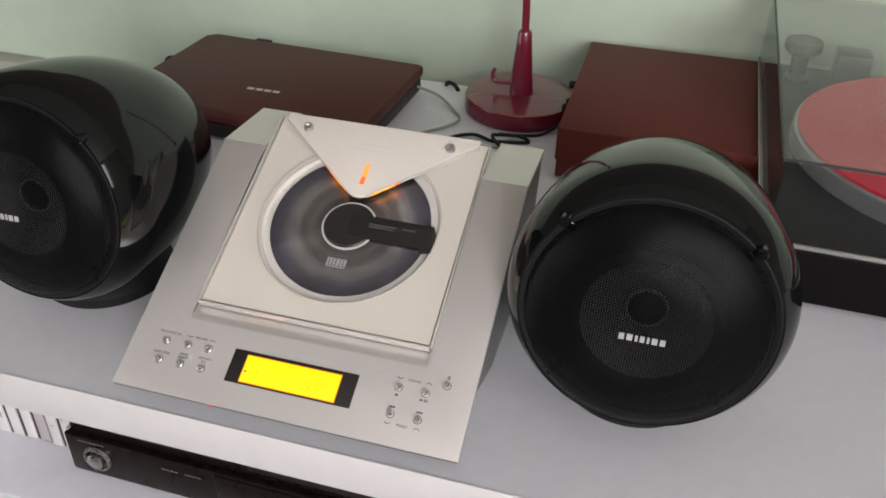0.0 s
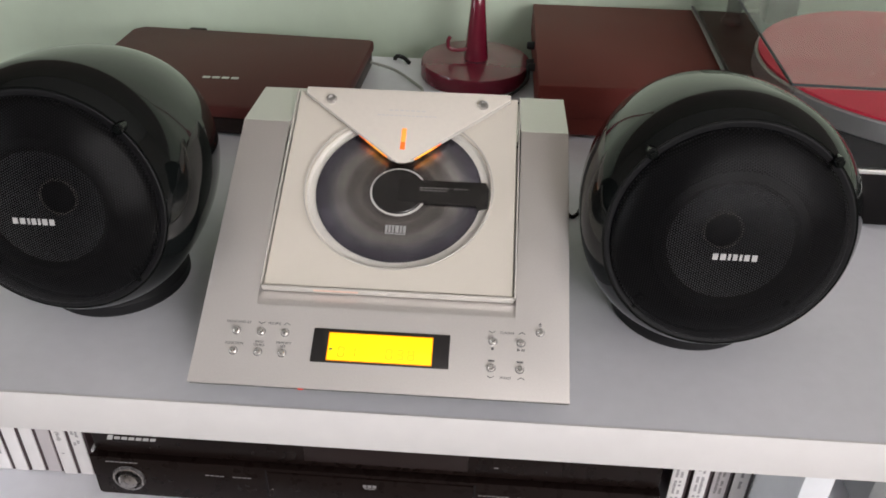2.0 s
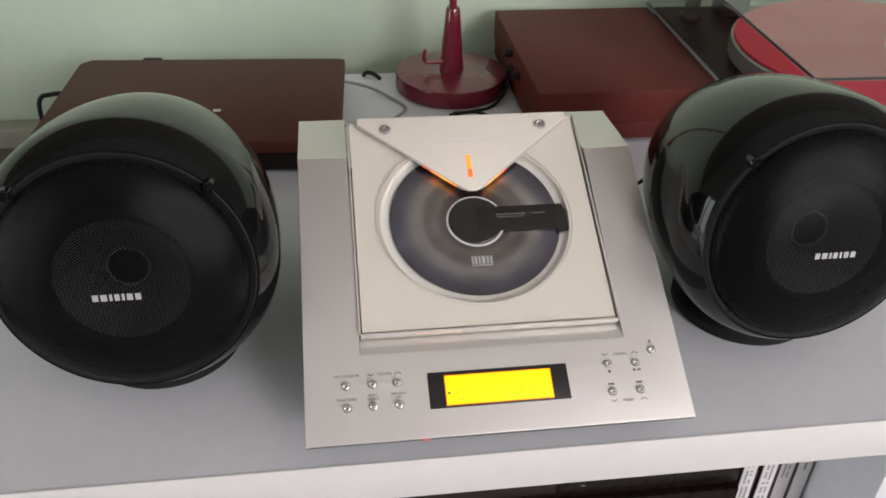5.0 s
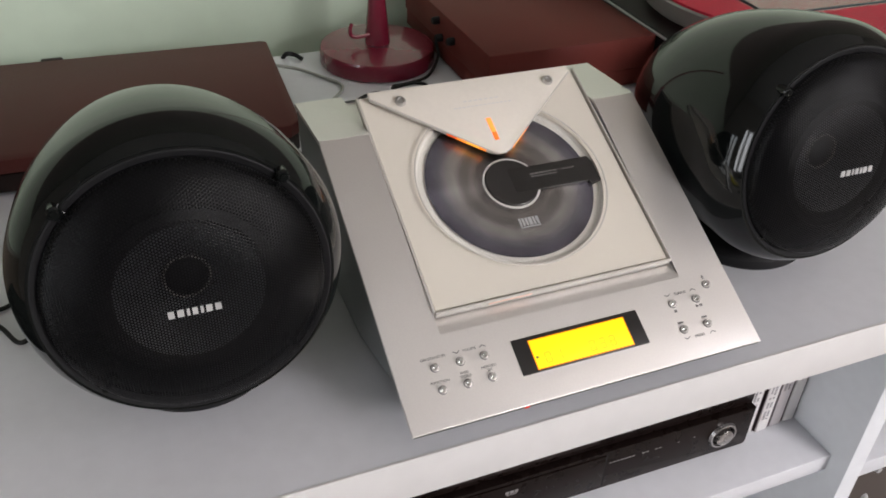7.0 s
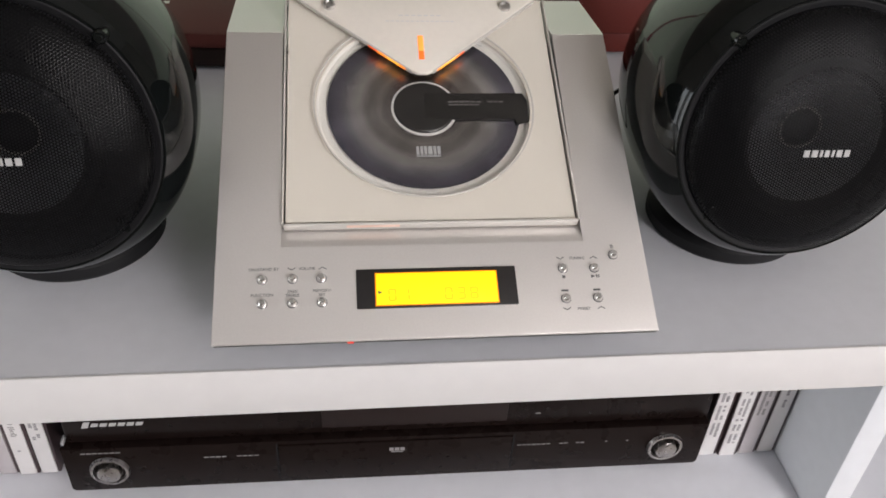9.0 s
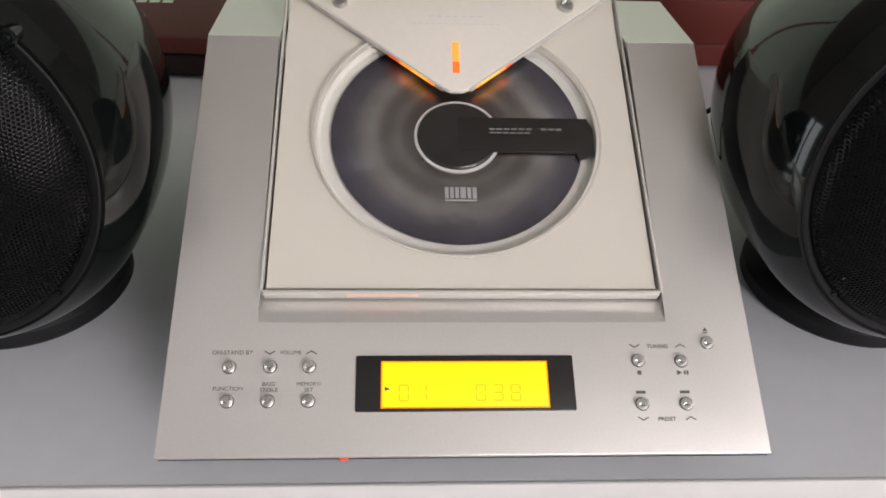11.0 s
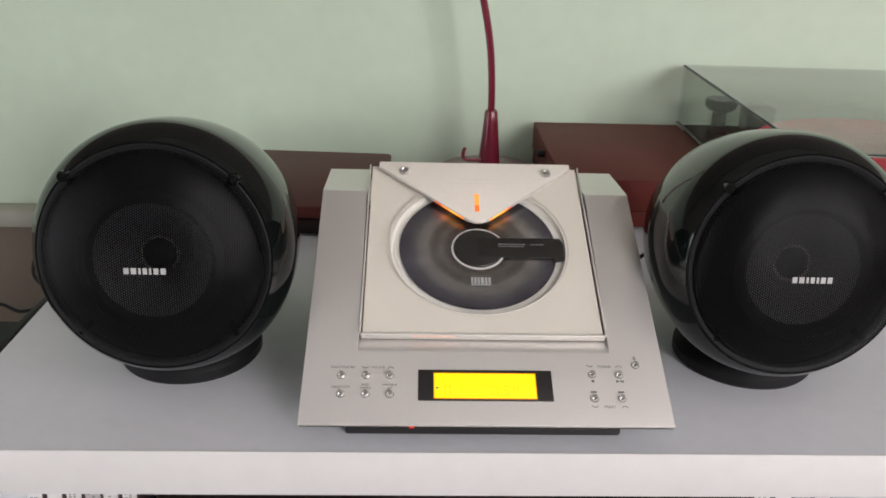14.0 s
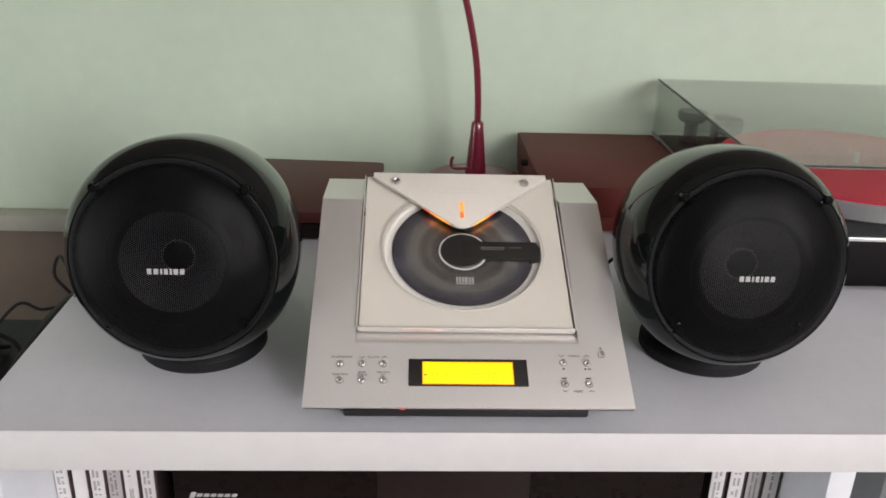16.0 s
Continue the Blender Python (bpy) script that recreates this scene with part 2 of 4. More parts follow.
ALU = mat("machined_aluminium", (0.40, 0.40, 0.42), 0.32, metal=0.7, grain=0.05, scale=200)
DVD_FRONT = mat("dark_brown_front", (0.009, 0.0055, 0.0048), 0.28, grain=0.08, scale=100, spec=0.10)
CD_WHITE = mat("cd_spine_white", (0.76, 0.745, 0.74), 0.35, grain=0.04, scale=60)
CD_PALE = mat("cd_spine_pale_grey", (0.50, 0.47, 0.48), 0.35, grain=0.04, scale=60)
CD_GREY = mat("cd_spine_grey", (0.36, 0.36, 0.37), 0.35, grain=0.06, scale=60)
CD_CREAM = mat("cd_spine_cream", (0.62, 0.57, 0.50), 0.35, grain=0.05, scale=60)
CD_BLACK = mat("cd_spine_black", (0.013, 0.011, 0.011), 0.4, grain=0.1, spec=0.2)
TRAY = mat("dark_cd_tray", (0.05, 0.03, 0.032), 0.3)
CABLE = mat("black_cable", (0.010, 0.010, 0.010), 0.5, spec=0.25)
CABLE_GREY = mat("grey_cable", (0.30, 0.31, 0.28), 0.5)


# ---- builders ----
def thing(name, m, label, category, group="", kind=""):
    ob = new(name)
    ob.empty_display_size = 0.02
    ob.matrix_world = m
    return tagged(ob, label, category, group, kind)


def link(name, bm, material, parent=None, label="", m=None, smooth=True):
    bmesh.ops.recalc_face_normals(bm, faces=bm.faces)
    me = bpy.data.meshes.new(name)
    bm.to_mesh(me)
    bm.free()
    me.materials.append(material)
    if smooth:
        me.polygons.foreach_set("use_smooth", [True] * len(me.polygons))
        me.set_sharp_from_angle(angle=radians(32))
    ob = new(name, me)
    if parent:
        ob.parent = parent
    if m is not None:
        ob.matrix_local = m
    if label:
        tagged(ob, label)
    return ob


def part(name, bm, material, parent, label="", m=None):
    return link(name, bm, material, parent, label, m)


def box(x0, x1, y0, y1, z0, z1, bevel=0.0, seg=2):
    bm = bmesh.new()
    bmesh.ops.create_cube(bm, size=1)
    for v in bm.verts:
        v.co = Vector((x0 + (v.co.x + 0.5) * (x1 - x0), y0 + (v.co.y + 0.5) * (y1 - y0), z0 + (v.co.z + 0.5) * (z1 - z0)))
    if bevel:
        bmesh.ops.bevel(bm, geom=bm.edges[:], offset=bevel, segments=seg, profile=0.5, affect="EDGES")
    return bm


def lathe(profile, steps=64, axis="z"):
    """Turn (radius, height) pairs round an axis; open ends at radius 0 close in a fan."""
    bm = bmesh.new()
    rings = []
    for r, h in profile:
        ring = []
        for i in range(steps if r > 1e-6 else 1):
            a = 2 * math.pi * i / steps
            c, s = r * math.cos(a), r * math.sin(a)
            ring.append(bm.verts.new((c, s, h) if axis == "z" else (c, h, s)))
        rings.append(ring)
    for a, b in zip(rings, rings[1:]):
        for i in range(steps):
            j = (i + 1) % steps
            if len(a) == 1 and len(b) == 1:
                break
            if len(a) == 1:
                bm.faces.new((a[0], b[i], b[j]))
            elif len(b) == 1:
                bm.faces.new((a[i], a[j], b[0]))
            else:
                bm.faces.new((a[i], a[j], b[j], b[i]))
    return bm


def prism(points, z0, z1, bevel=0.0):
    """A flat polygon (x, y) given thickness from z0 to z1."""
    bm = bmesh.new()
    low = [bm.verts.new((x, y, z0)) for x, y in points]
    high = [bm.verts.new((x, y, z1)) for x, y in points]
    bm.faces.new(low[::-1])
    bm.faces.new(high)
    n = len(points)
    for i in range(n):
        bm.faces.new((low[i], low[(i + 1) % n], high[(i + 1) % n], high[i]))
    if bevel:
        bmesh.ops.bevel(bm, geom=[e for e in bm.edges if abs(e.verts[0].co.z - e.verts[1].co.z) < 1e-7], offset=bevel, segments=2, profile=0.5, affect="EDGES")
    return bm


def bars(rects, z0, z1, slant=0.0):
    bm = bmesh.new()
    for x0, x1, y0, y1 in rects:
        vs = [bm.verts.new((x + slant * y, y, z)) for z in (z0, z1) for x, y in ((x0, y0), (x1, y0), (x1, y1), (x0, y1))]
        bm.faces.new(vs[4:])
        for i in range(4):
            bm.faces.new((vs[i], vs[(i + 1) % 4], vs[4 + (i + 1) % 4], vs[4 + i]))
    return bm


def tube(points, radius, steps=8, closed_ends=True):
    """A round cable through points, smoothed."""
    pts = [Vector(p) for p in points]
    path = []
    for i in range(len(pts) - 1):
        p0, p1, p2, p3 = pts[max(i - 1, 0)], pts[i], pts[i + 1], pts[min(i + 2, len(pts) - 1)]
        for k in range(8):
            t = k / 8
            path.append(0.5 * ((2 * p1) + (p2 - p0) * t + (2 * p0 - 5 * p1 + 4 * p2 - p3) * t * t + (3 * p1 - p0 - 3 * p2 + p3) * t ** 3))
    path.append(pts[-1])
    bm = bmesh.new()
    rings = []
    side = Vector((0.3, 0.2, 1)).normalized()
    for i, p in enumerate(path):
        d = (path[min(i + 1, len(path) - 1)] - path[max(i - 1, 0)]).normalized()
        u = side - d * side.dot(d)
        u = u.normalized() if u.length > 1e-4 else d.orthogonal().normalized()
        side = u
        w = d.cross(u)
        r = radius[0] + (radius[1] - radius[0]) * i / (len(path) - 1) if isinstance(radius, tuple) else radius
        rings.append([bm.verts.new(p + r * (math.cos(2 * math.pi * k / steps) * u + math.sin(2 * math.pi * k / steps) * w)) for k in range(steps)])
    for a, b in zip(rings, rings[1:]):
        for k in range(steps):
            bm.faces.new((a[k], a[(k + 1) % steps], b[(k + 1) % steps], b[k]))
    bm.faces.new(rings[0])
    bm.faces.new(rings[-1][::-1])
    return bm


def lettering(name, text, size, material, parent, m, label=""):
    """Raised print in the built-in font, centred on m, in its x-y plane."""
    cu = bpy.data.curves.new(name, "FONT")
    cu.body, cu.size, cu.align_x, cu.align_y, cu.extrude = text, size, "CENTER", "CENTER", 0.00008
    tmp = bpy.data.objects.new(name, cu)
    scene.collection.objects.link(tmp)
    bpy.context.view_layer.update()
    me = bpy.data.meshes.new_from_object(tmp.evaluated_get(bpy.context.evaluated_depsgraph_get()))
    bpy.data.objects.remove(tmp)
    me.name = name
    me.materials.clear()
    me.materials.append(material)
    ob = new(name, me)
    ob.parent = parent
    ob.matrix_local = m
    if label:
        tagged(ob, label)
    return ob


def slab(name, x0, x1, y0, y1, z0, z1, material, label, category, kind="structure", bevel=0.0):
    return tagged(link(name, box(x0, x1, y0, y1, z0, z1, bevel), material), label, category, kind=kind)


# ---- the room ----
FLOOR_Z, CEIL_Z, WALL_Y = -0.80, 1.80, 0.63
slab("floor", -2.05, 2.6, -3.2, 0.9, FLOOR_Z - 0.05, FLOOR_Z, FLOORING, "pale brown wooden floor of the room", "floor")
slab("ceiling", -2.05, 2.6, -3.2, 0.9, CEIL_Z, CEIL_Z + 0.05, CEILING, "plain pale ceiling", "ceiling")
slab("wall_north_band", -1.9, 2.4, WALL_Y + 0.003, WALL_Y + 0.12, 0.43, 0.95, DARK_PANEL, "dark brown band on the wall above the shelf", "wall")
# unseen upper wall, toned dark for what the shells reflect
slab("wall_north_upper", -1.9, 2.4, WALL_Y, WALL_Y + 0.12, 0.95, CEIL_Z, OLIVE, "unseen upper part of the wall, its shade put in as dull olive", "wall")
slab("wall_north", -1.9, 2.4, WALL_Y, WALL_Y + 0.12, -0.085, 0.43, WALL, "pale green painted wall behind the shelf", "wall")
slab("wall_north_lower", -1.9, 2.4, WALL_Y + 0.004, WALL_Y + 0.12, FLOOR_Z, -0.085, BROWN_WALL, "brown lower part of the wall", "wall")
slab("wall_ledge", -1.9, -0.40, WALL_Y - 0.03, WALL_Y, -0.096, -0.072, LEDGE, "pale green-grey ledge along the green wall", "ledge", bevel=0.003)


def window_wall(name, m, span, openings, label):
    """A wall in its own x-z plane with window openings (from, to, sill, head), in order along it."""
    ob = thing(name, m, label, "wall", kind="structure")
    at = 0
    for w0, w1, z0, z1 in openings:
        for a, b, c, d in ((at, w0, FLOOR_Z, CEIL_Z), (w0, w1, FLOOR_Z, z0), (w0, w1, z1, CEIL_Z)):
            part("wall_panel", box(a, b, 0, 0.12, c, d), FAR_WALL, ob)
        at = w1
    part("wall_panel", box(at, span, 0, 0.12, FLOOR_Z, CEIL_Z), FAR_WALL, ob)
    return ob


window_wall("wall_west", pose(-1.9, -3.0, 0, 0, 0, 90), 3.75, ((1.95, 2.35, -0.60, 0.92), (2.57, 3.03, -0.60, 0.55)), "brownish wall with two bright window openings")
window_wall("wall_east", pose(2.4, 0.63, 0, 0, 0, -90), 3.63, ((1.55, 2.25, 0.48, 1.72),), "brownish wall with a bright window opening")
window_wall("wall_south", pose(2.4, -3.0, 0, 0, 0, 180), 4.3, ((0.20, 1.50, 0.48, 1.72),), "brownish wall with a wide window opening")


def window(name, m, w, h):
    ob = thing(name, m, "white framed window with daylight behind", "window", kind="structure")
    for a, b, c, d in ((0, w, 0, 0.05), (0, w, h - 0.05, h), (0, 0.05, 0.05, h - 0.05), (w - 0.05, w, 0.05, h - 0.05), (w / 2 - 0.03, w / 2 + 0.03, 0.05, h - 0.05)):
        part("window_frame", box(a, b, 0.03, 0.08, c, d, 0.004), EDGE, ob)


window("window_1", pose(-1.9, -1.05, -0.60, 0, 0, 90), 0.4, 1.52)
window("window_4", pose(-1.9, -0.43, -0.60, 0, 0, 90), 0.46, 1.15)
window("window_2", pose(2.20, -3.0, 0.48, 0, 0, 180), 1.3, 1.24)
window("window_3", pose(2.4, -0.92, 0.48, 0, 0, -90), 0.7, 1.24)

# ---- the shelf unit ----
BACK = 0.565
slab("shelf_top", -0.344, 1.30, 0.0, BACK, -0.032, 0.0, WHITE, "thick white laminate top board of the shelf unit", "shelf")
tagged(link("shelf_edging", box(-0.344, 1.30, -0.002, 0.0, -0.032, 0.0003, 0.0006), EDGE), "white edge band on the front of the top board", "trim", kind="structure")
slab("upright_right", 0.265, 0.284, 0.001, BACK - 0.01, FLOOR_Z, -0.0325, UPRIGHT, "white upright panel between the shelf bays", "shelf panel", bevel=0.001)
slab("upright_left", -0.343, -0.325, 0.001, BACK - 0.01, FLOOR_Z, -0.0325, UPRIGHT, "white end panel of the shelf unit", "shelf panel", bevel=0.001)
slab("upright_far", 1.28, 1.30, 0.001, BACK - 0.01, FLOOR_Z, -0.0325, UPRIGHT, "white end panel of the shelf unit", "shelf panel", bevel=0.001)
slab("shelf_back", -0.325, 1.28, BACK - 0.008, BACK, FLOOR_Z, -0.0325, WHITE, "thin white back panel of the shelf unit", "shelf panel")
SHELF2, SHELF3 = -0.168, -0.318
slab("shelf_middle", -0.3245, 0.2645, 0.018, BACK - 0.01, SHELF2 - 0.018, SHELF2, WHITE, "white shelf board holding a player and disc cases", "shelf", bevel=0.001)
slab("shelf_lower", -0.3245, 0.2645, 0.018, BACK - 0.01, SHELF3 - 0.018, SHELF3, WHITE, "white lower shelf board with disc cases", "shelf", bevel=0.001)
slab("shelf_side_bay", 0.2845, 1.28, 0.002, BACK - 0.01, SHELF2 - 0.018, SHELF2, WHITE, "white shelf board in the neighbouring bay", "shelf", bevel=0.001)

# ---- the tabletop disc player ----
LIP = (-0.0075, 0.0245)
SLOPE = 27.0
player = thing("cd_player", pose(0, 0, 0), "silver sloped tabletop disc player with a clear lid", "cd player")
PANEL = pose(0, LIP[0], LIP[1], SLOPE)      # x right, y up the slope, z out of the panel
HALF, TOP_U = 0.113, 0.1925
POCKET, TROUGH = 0.0805, 0.0515


def player_body():
    bm = bmesh.new()
    prof_top = [(LIP[0] + 0.001, LIP[1] - 0.0025), (0.1635, 0.108), (0.226, 0.1055)]
    prof_low = [(0.020, 0.007), (0.10, 0.005), (0.222, 0.005)]
    g = {}
    for s in (-1, 1):
        for i, ((y, z), (yl, zl)) in enumerate(zip(prof_top, prof_low)):
            g[s, i, 1] = bm.verts.new((s * (HALF - 0.001), y, z))
            g[s, i, 0] = bm.verts.new((s * (HALF - (0.014 if i == 0 else 0.004)), yl, zl))
    for s in (-1, 1):
        for i in (0, 1):
            bm.faces.new((g[s, i, 0], g[s, i + 1, 0], g[s, i + 1, 1], g[s, i, 1]))
    for i in (0, 1):
        bm.faces.new([g[k] for k in ((-1, i, 0), (1, i, 0), (1, i + 1, 0), (-1, i + 1, 0))])
    bm.faces.new([g[k] for k in ((-1, 0, 0), (1, 0, 0), (1, 0, 1), (-1, 0, 1))])
    bm.faces.new([g[k] for k in ((-1, 2, 0), (1, 2, 0), (1, 2, 1), (-1, 2, 1))])
    return bm


part("body", player_body(), SIDE, player, "grey undercut side shell")
part("base", box(-0.0875, 0.0875, 0.017, 0.21, 0.0, 0.0085, 0.002), DARK, player, "dark recessed foot plate")
part("front_panel", prism([(-HALF, 0), (HALF, 0), (HALF, TOP_U), (POCKET, TOP_U), (POCKET, TROUGH), (-POCKET, TROUGH), (-POCKET, TOP_U), (-HALF, TOP_U)], -0.0025, 0.0, 0.0005), SILVER, player, "satin silver front panel", PANEL)


def top_plate(xa, xb, drop=0.0):
    bm = bmesh.new()
    y0, z0, y1, z1 = 0.1640, 0.1118 - drop, 0.227, 0.1085 - drop * 0.6
    up = [bm.verts.new(c) for c in ((xa, y0, z0), (xb, y0, z0), (xb, y1, z1), (xa, y1, z1))]
    lo = [bm.verts.new(v.co - Vector((0, 0, 0.003))) for v in up]
    bm.faces.new(up)
    bm.faces.new(lo[::-1])
    for i in range(4):
        bm.faces.new((lo[i], lo[(i + 1) % 4], up[(i + 1) % 4], up[i]))
    return bm


for xa, xb in ((-HALF, -POCKET), (POCKET, HALF)):
    part("top_plate", top_plate(xa, xb), SILVER, player, "flat silver rear top")
part("rear_deck", top_plate(-POCKET + 0.0005, POCKET - 0.0005, 0.008), SILVER, player, "deck under the lid's back")


def pocket():
    bm = bmesh.new()
    prof = [(TROUGH, -0.0002), (TROUGH + 0.003, -0.0007), (TROUGH + 0.013, -0.0042), (TROUGH + 0.018, -0.0065), (TROUGH + 0.024, -0.0170), (TOP_U, -0.0200)]
    cols = [[bm.verts.new((x, u, n)) for u, n in prof] for x in (-POCKET, POCKET)]
    for i in range(len(prof) - 1):
        bm.faces.new((cols[0][i], cols[1][i], cols[1][i + 1], cols[0][i + 1]))
    for c, x in zip(cols, (-POCKET, POCKET)):
        rim = [bm.verts.new((x, u, -0.0002)) for u in (TROUGH + 0.003, TOP_U)]
        bm.faces.new((c[1], c[2], c[3], c[4], rim[1], rim[0]))
    return bm


part("lid_recess", pocket(), SILVER, player, "shaded recess under the lid", PANEL)

# the lid: cream plate with a round window, clear sheet, raised wedge
LIDM = pose(0, 0.0484, 0.0532, 25.0)
LID_W, LID_L, DISC_U, HUB_U, WIN = 0.0788, 0.161, 0.0800, 0.0783, 0.0616
lid = thing("lid", LIDM, "cream lid with a round clear window", "lid")
lid.parent = player


def holed_plate(w, length, cu, r, z0, z1, steps=72):
    bm = bmesh.new()
    inner, outer = [], []
    for i in range(steps):
        a = 2 * math.pi * i / steps
        c, s = math.cos(a), math.sin(a)
        inner.append((r * c, cu + r * s))
        k = min(w / abs(c) if abs(c) > 1e-9 else 9, ((length - cu) if s > 0 else cu) / abs(s) if abs(s) > 1e-9 else 9)
        outer.append((k * c, cu + k * s))
    corners = [(-w, 0), (w, 0), (w, length), (-w, length)]
    for q in corners:
        i = min(range(steps), key=lambda j: (outer[j][0] - q[0]) ** 2 + (outer[j][1] - q[1]) ** 2)
        outer[i] = q
    vs = [[bm.verts.new((x, y, z)) for x, y in pts] for pts in (inner, outer) for z in (z0, z1)]
    il, ih, ol, oh = vs
    for i in range(steps):
        j = (i + 1) % steps
        bm.faces.new((ih[i], ih[j], oh[j], oh[i]))
        bm.faces.new((il[i], ol[i], ol[j], il[j]))
        bm.faces.new((il[i], il[j], ih[j], ih[i]))
        bm.faces.new((ol[i], oh[i], oh[j], ol[j]))
    return bm


LID_U = 0.0034
part("lid_plate", holed_plate(LID_W - 0.001, LID_L - LID_U, DISC_U - LID_U, WIN, -0.0035, 0.0), CREAM, lid, "", pose(0, LID_U, 0))
part("window_ring", lathe([(0.0624, 0.0026), (0.0625, 0.0030), (0.0632, 0.0030), (0.0633, 0.0026)], 96), FROST, lid, "fine ring round the window", pose(0, DISC_U - 0.0006, 0))
part("clear_sheet", box(-LID_W, LID_W, LID_U - 0.0014, LID_L, 0.0006, 0.0028, 0.0006), ACRYLIC, lid, "clear acrylic cover sheet")
part("well_wall", lathe([(0.0617, -0.0016), (0.0604, -0.0034)], 96), WELL, lid, "pale rim round the disc", pose(0, DISC_U, 0))
part("well_floor", lathe([(0.0606, -0.0033), (0.0, -0.0033)], 96), WELL, lid, "pale well under the disc", pose(0, DISC_U, 0))
disc = part("disc", lathe([(0.0075, -0.0017), (0.0554, -0.0017), (0.0557, -0.0022), (0.0554, -0.0027), (0.0075, -0.0027)], 128), DISC, lid, "dark reflective compact disc", pose(0, DISC_U, 0))
part("disc_rim", lathe([(0.0557, -0.0027), (0.0558, -0.0018), (0.0594, -0.0018), (0.0597, -0.0022), (0.0594, -0.0027)], 128), ACRYLIC, disc, "clear outer rim of the disc")
part("sheet_edge", box(-LID_W, LID_W, LID_U - 0.0032, LID_U - 0.0015, -0.0030, 0.0020, 0.0005), FROST, lid, "polished front edge of the clear sheet")
part("edge_glow", box(-0.046, -0.018, LID_U - 0.0035, LID_U - 0.0030, -0.0006, 0.0016, 0.0002), GUIDED, lid, "faint orange light in the front edge")
for sx in (-1, 1):
    part("sheet_edge", box(sx * (LID_W + 0.0006) - 0.0005, sx * (LID_W + 0.0006) + 0.0005, LID_U - 0.0015, LID_L, -0.0030, 0.0022, 0.0003), FROST, lid)
V = [(-0.0725, LID_L), (-0.0725, LID_L - 0.005), (-0.006, 0.1005), (-0.003, 0.0985), (0.003, 0.0985), (0.006, 0.1005), (0.0725, LID_L - 0.005), (0.0725, LID_L)]
wedge = part("wedge_cover", prism(V, 0.003, 0.0055, 0.0006), CREAM, lid, "cream wedge plate over the laser")
part("wedge_body", prism([(x * 0.965, max(u + 0.003, 0) if u < LID_L else u - 0.001) for x, u in V], -0.0034, 0.0031), ACRYLIC, lid, "clear body of the wedge")


def edge_strip(side, a, b):
    k = 0.8346
    return prism([(side * a, 0.0943 + a * k), (side * b, 0.0943 + b * k), (side * b, 0.0957 + b * k), (side * a, 0.0957 + a * k)], 0.0029, 0.0046)


for side, a, b, c, d in ((-1, 0.010, 0.0135, 0.0205, 0.031), (1, 0.009, 0.011, 0.0200, 0.026)):
    part("edge_glow", edge_strip(side, b, c), HOT, lid, "bright orange light in the wedge edge")
    part("edge_glow", edge_strip(side, a, b), ORANGE, lid, "orange light in the wedge edge")
    part("edge_glow", edge_strip(side, c, (c + d) / 2), ORANGE, lid, "orange light in the wedge edge")
    part("edge_glow", edge_strip(side, (c + d) / 2, d), EMBER, lid, "dim red light in the wedge edge")
for sx in (-1, 1):
    part("wedge_edge", prism([(sx * 0.0062, 0.0996), (sx * 0.0727, 0.1551), (sx * 0.0727, 0.1562), (sx * 0.0062, 0.1007)], 0.0030, 0.0052), FROST, lid, "polished edge of the wedge")
part("wedge_tip", box(-0.0045, 0.0045, 0.0945, 0.0983, 0.0029, 0.0050, 0.0006), ACRYLIC, lid, "clear tip of the wedge")
part("indicator_slot", box(-0.0016, 0.0016, 0.1150, 0.1265, 0.0053, 0.0059, 0.0004), SLOT, lid, "glowing orange slot")
part("indicator_slot", box(-0.0016, 0.0016, 0.1085, 0.1149, 0.0053, 0.0058, 0.0003), SLOT_LOW, lid, "dimmer orange end of the slot")
for s in (-1, 1):
    sc = part("screw", lathe([(0.0, 0.0072), (0.0015, 0.0072), (0.0022, 0.0082), (0.0031, 0.0080), (0.0036, 0.0068), (0.0036, 0.0055)], 24), STEEL, lid, "steel socket screw", pose(s * 0.0535, 0.1495, 0))
# clamp arm over the disc
part("hub_ring", lathe([(0.0178, -0.0018), (0.0178, -0.0010), (0.0191, -0.0010), (0.0191, -0.0018)], 64), PALE, lid, "white ring round the hub", pose(0, HUB_U, 0))
part("hub", lathe([(0.0, 0.0003), (0.0168, 0.0003), (0.0176, -0.0004), (0.0178, -0.0018)], 64), DARK, lid, "black disc clamp", pose(0, HUB_U, 0))
part("clamp_arm", prism([(0.0, HUB_U - 0.0085), (0.052, HUB_U - 0.0085), (0.053, HUB_U - 0.0125), (0.060, HUB_U - 0.0105), (0.0605, HUB_U + 0.004), (0.058, HUB_U + 0.0095), (0.0, HUB_U + 0.0095)], -0.0012, 0.0004, 0.0003), DARK, lid, "black clamp arm")
part("arm_print", bars([(0.014 + i * 0.0033, 0.0165 + i * 0.0033, HUB_U + 0.0027, HUB_U + 0.0036) for i in range(10) if i not in (6,)] + [(0.014 + i * 0.0031, 0.0165 + i * 0.0031, HUB_U + 0.0008, HUB_U + 0.0015) for i in range(6)], 0.0004, 0.0005), GREY_PRINT, lid, "fine pale print")
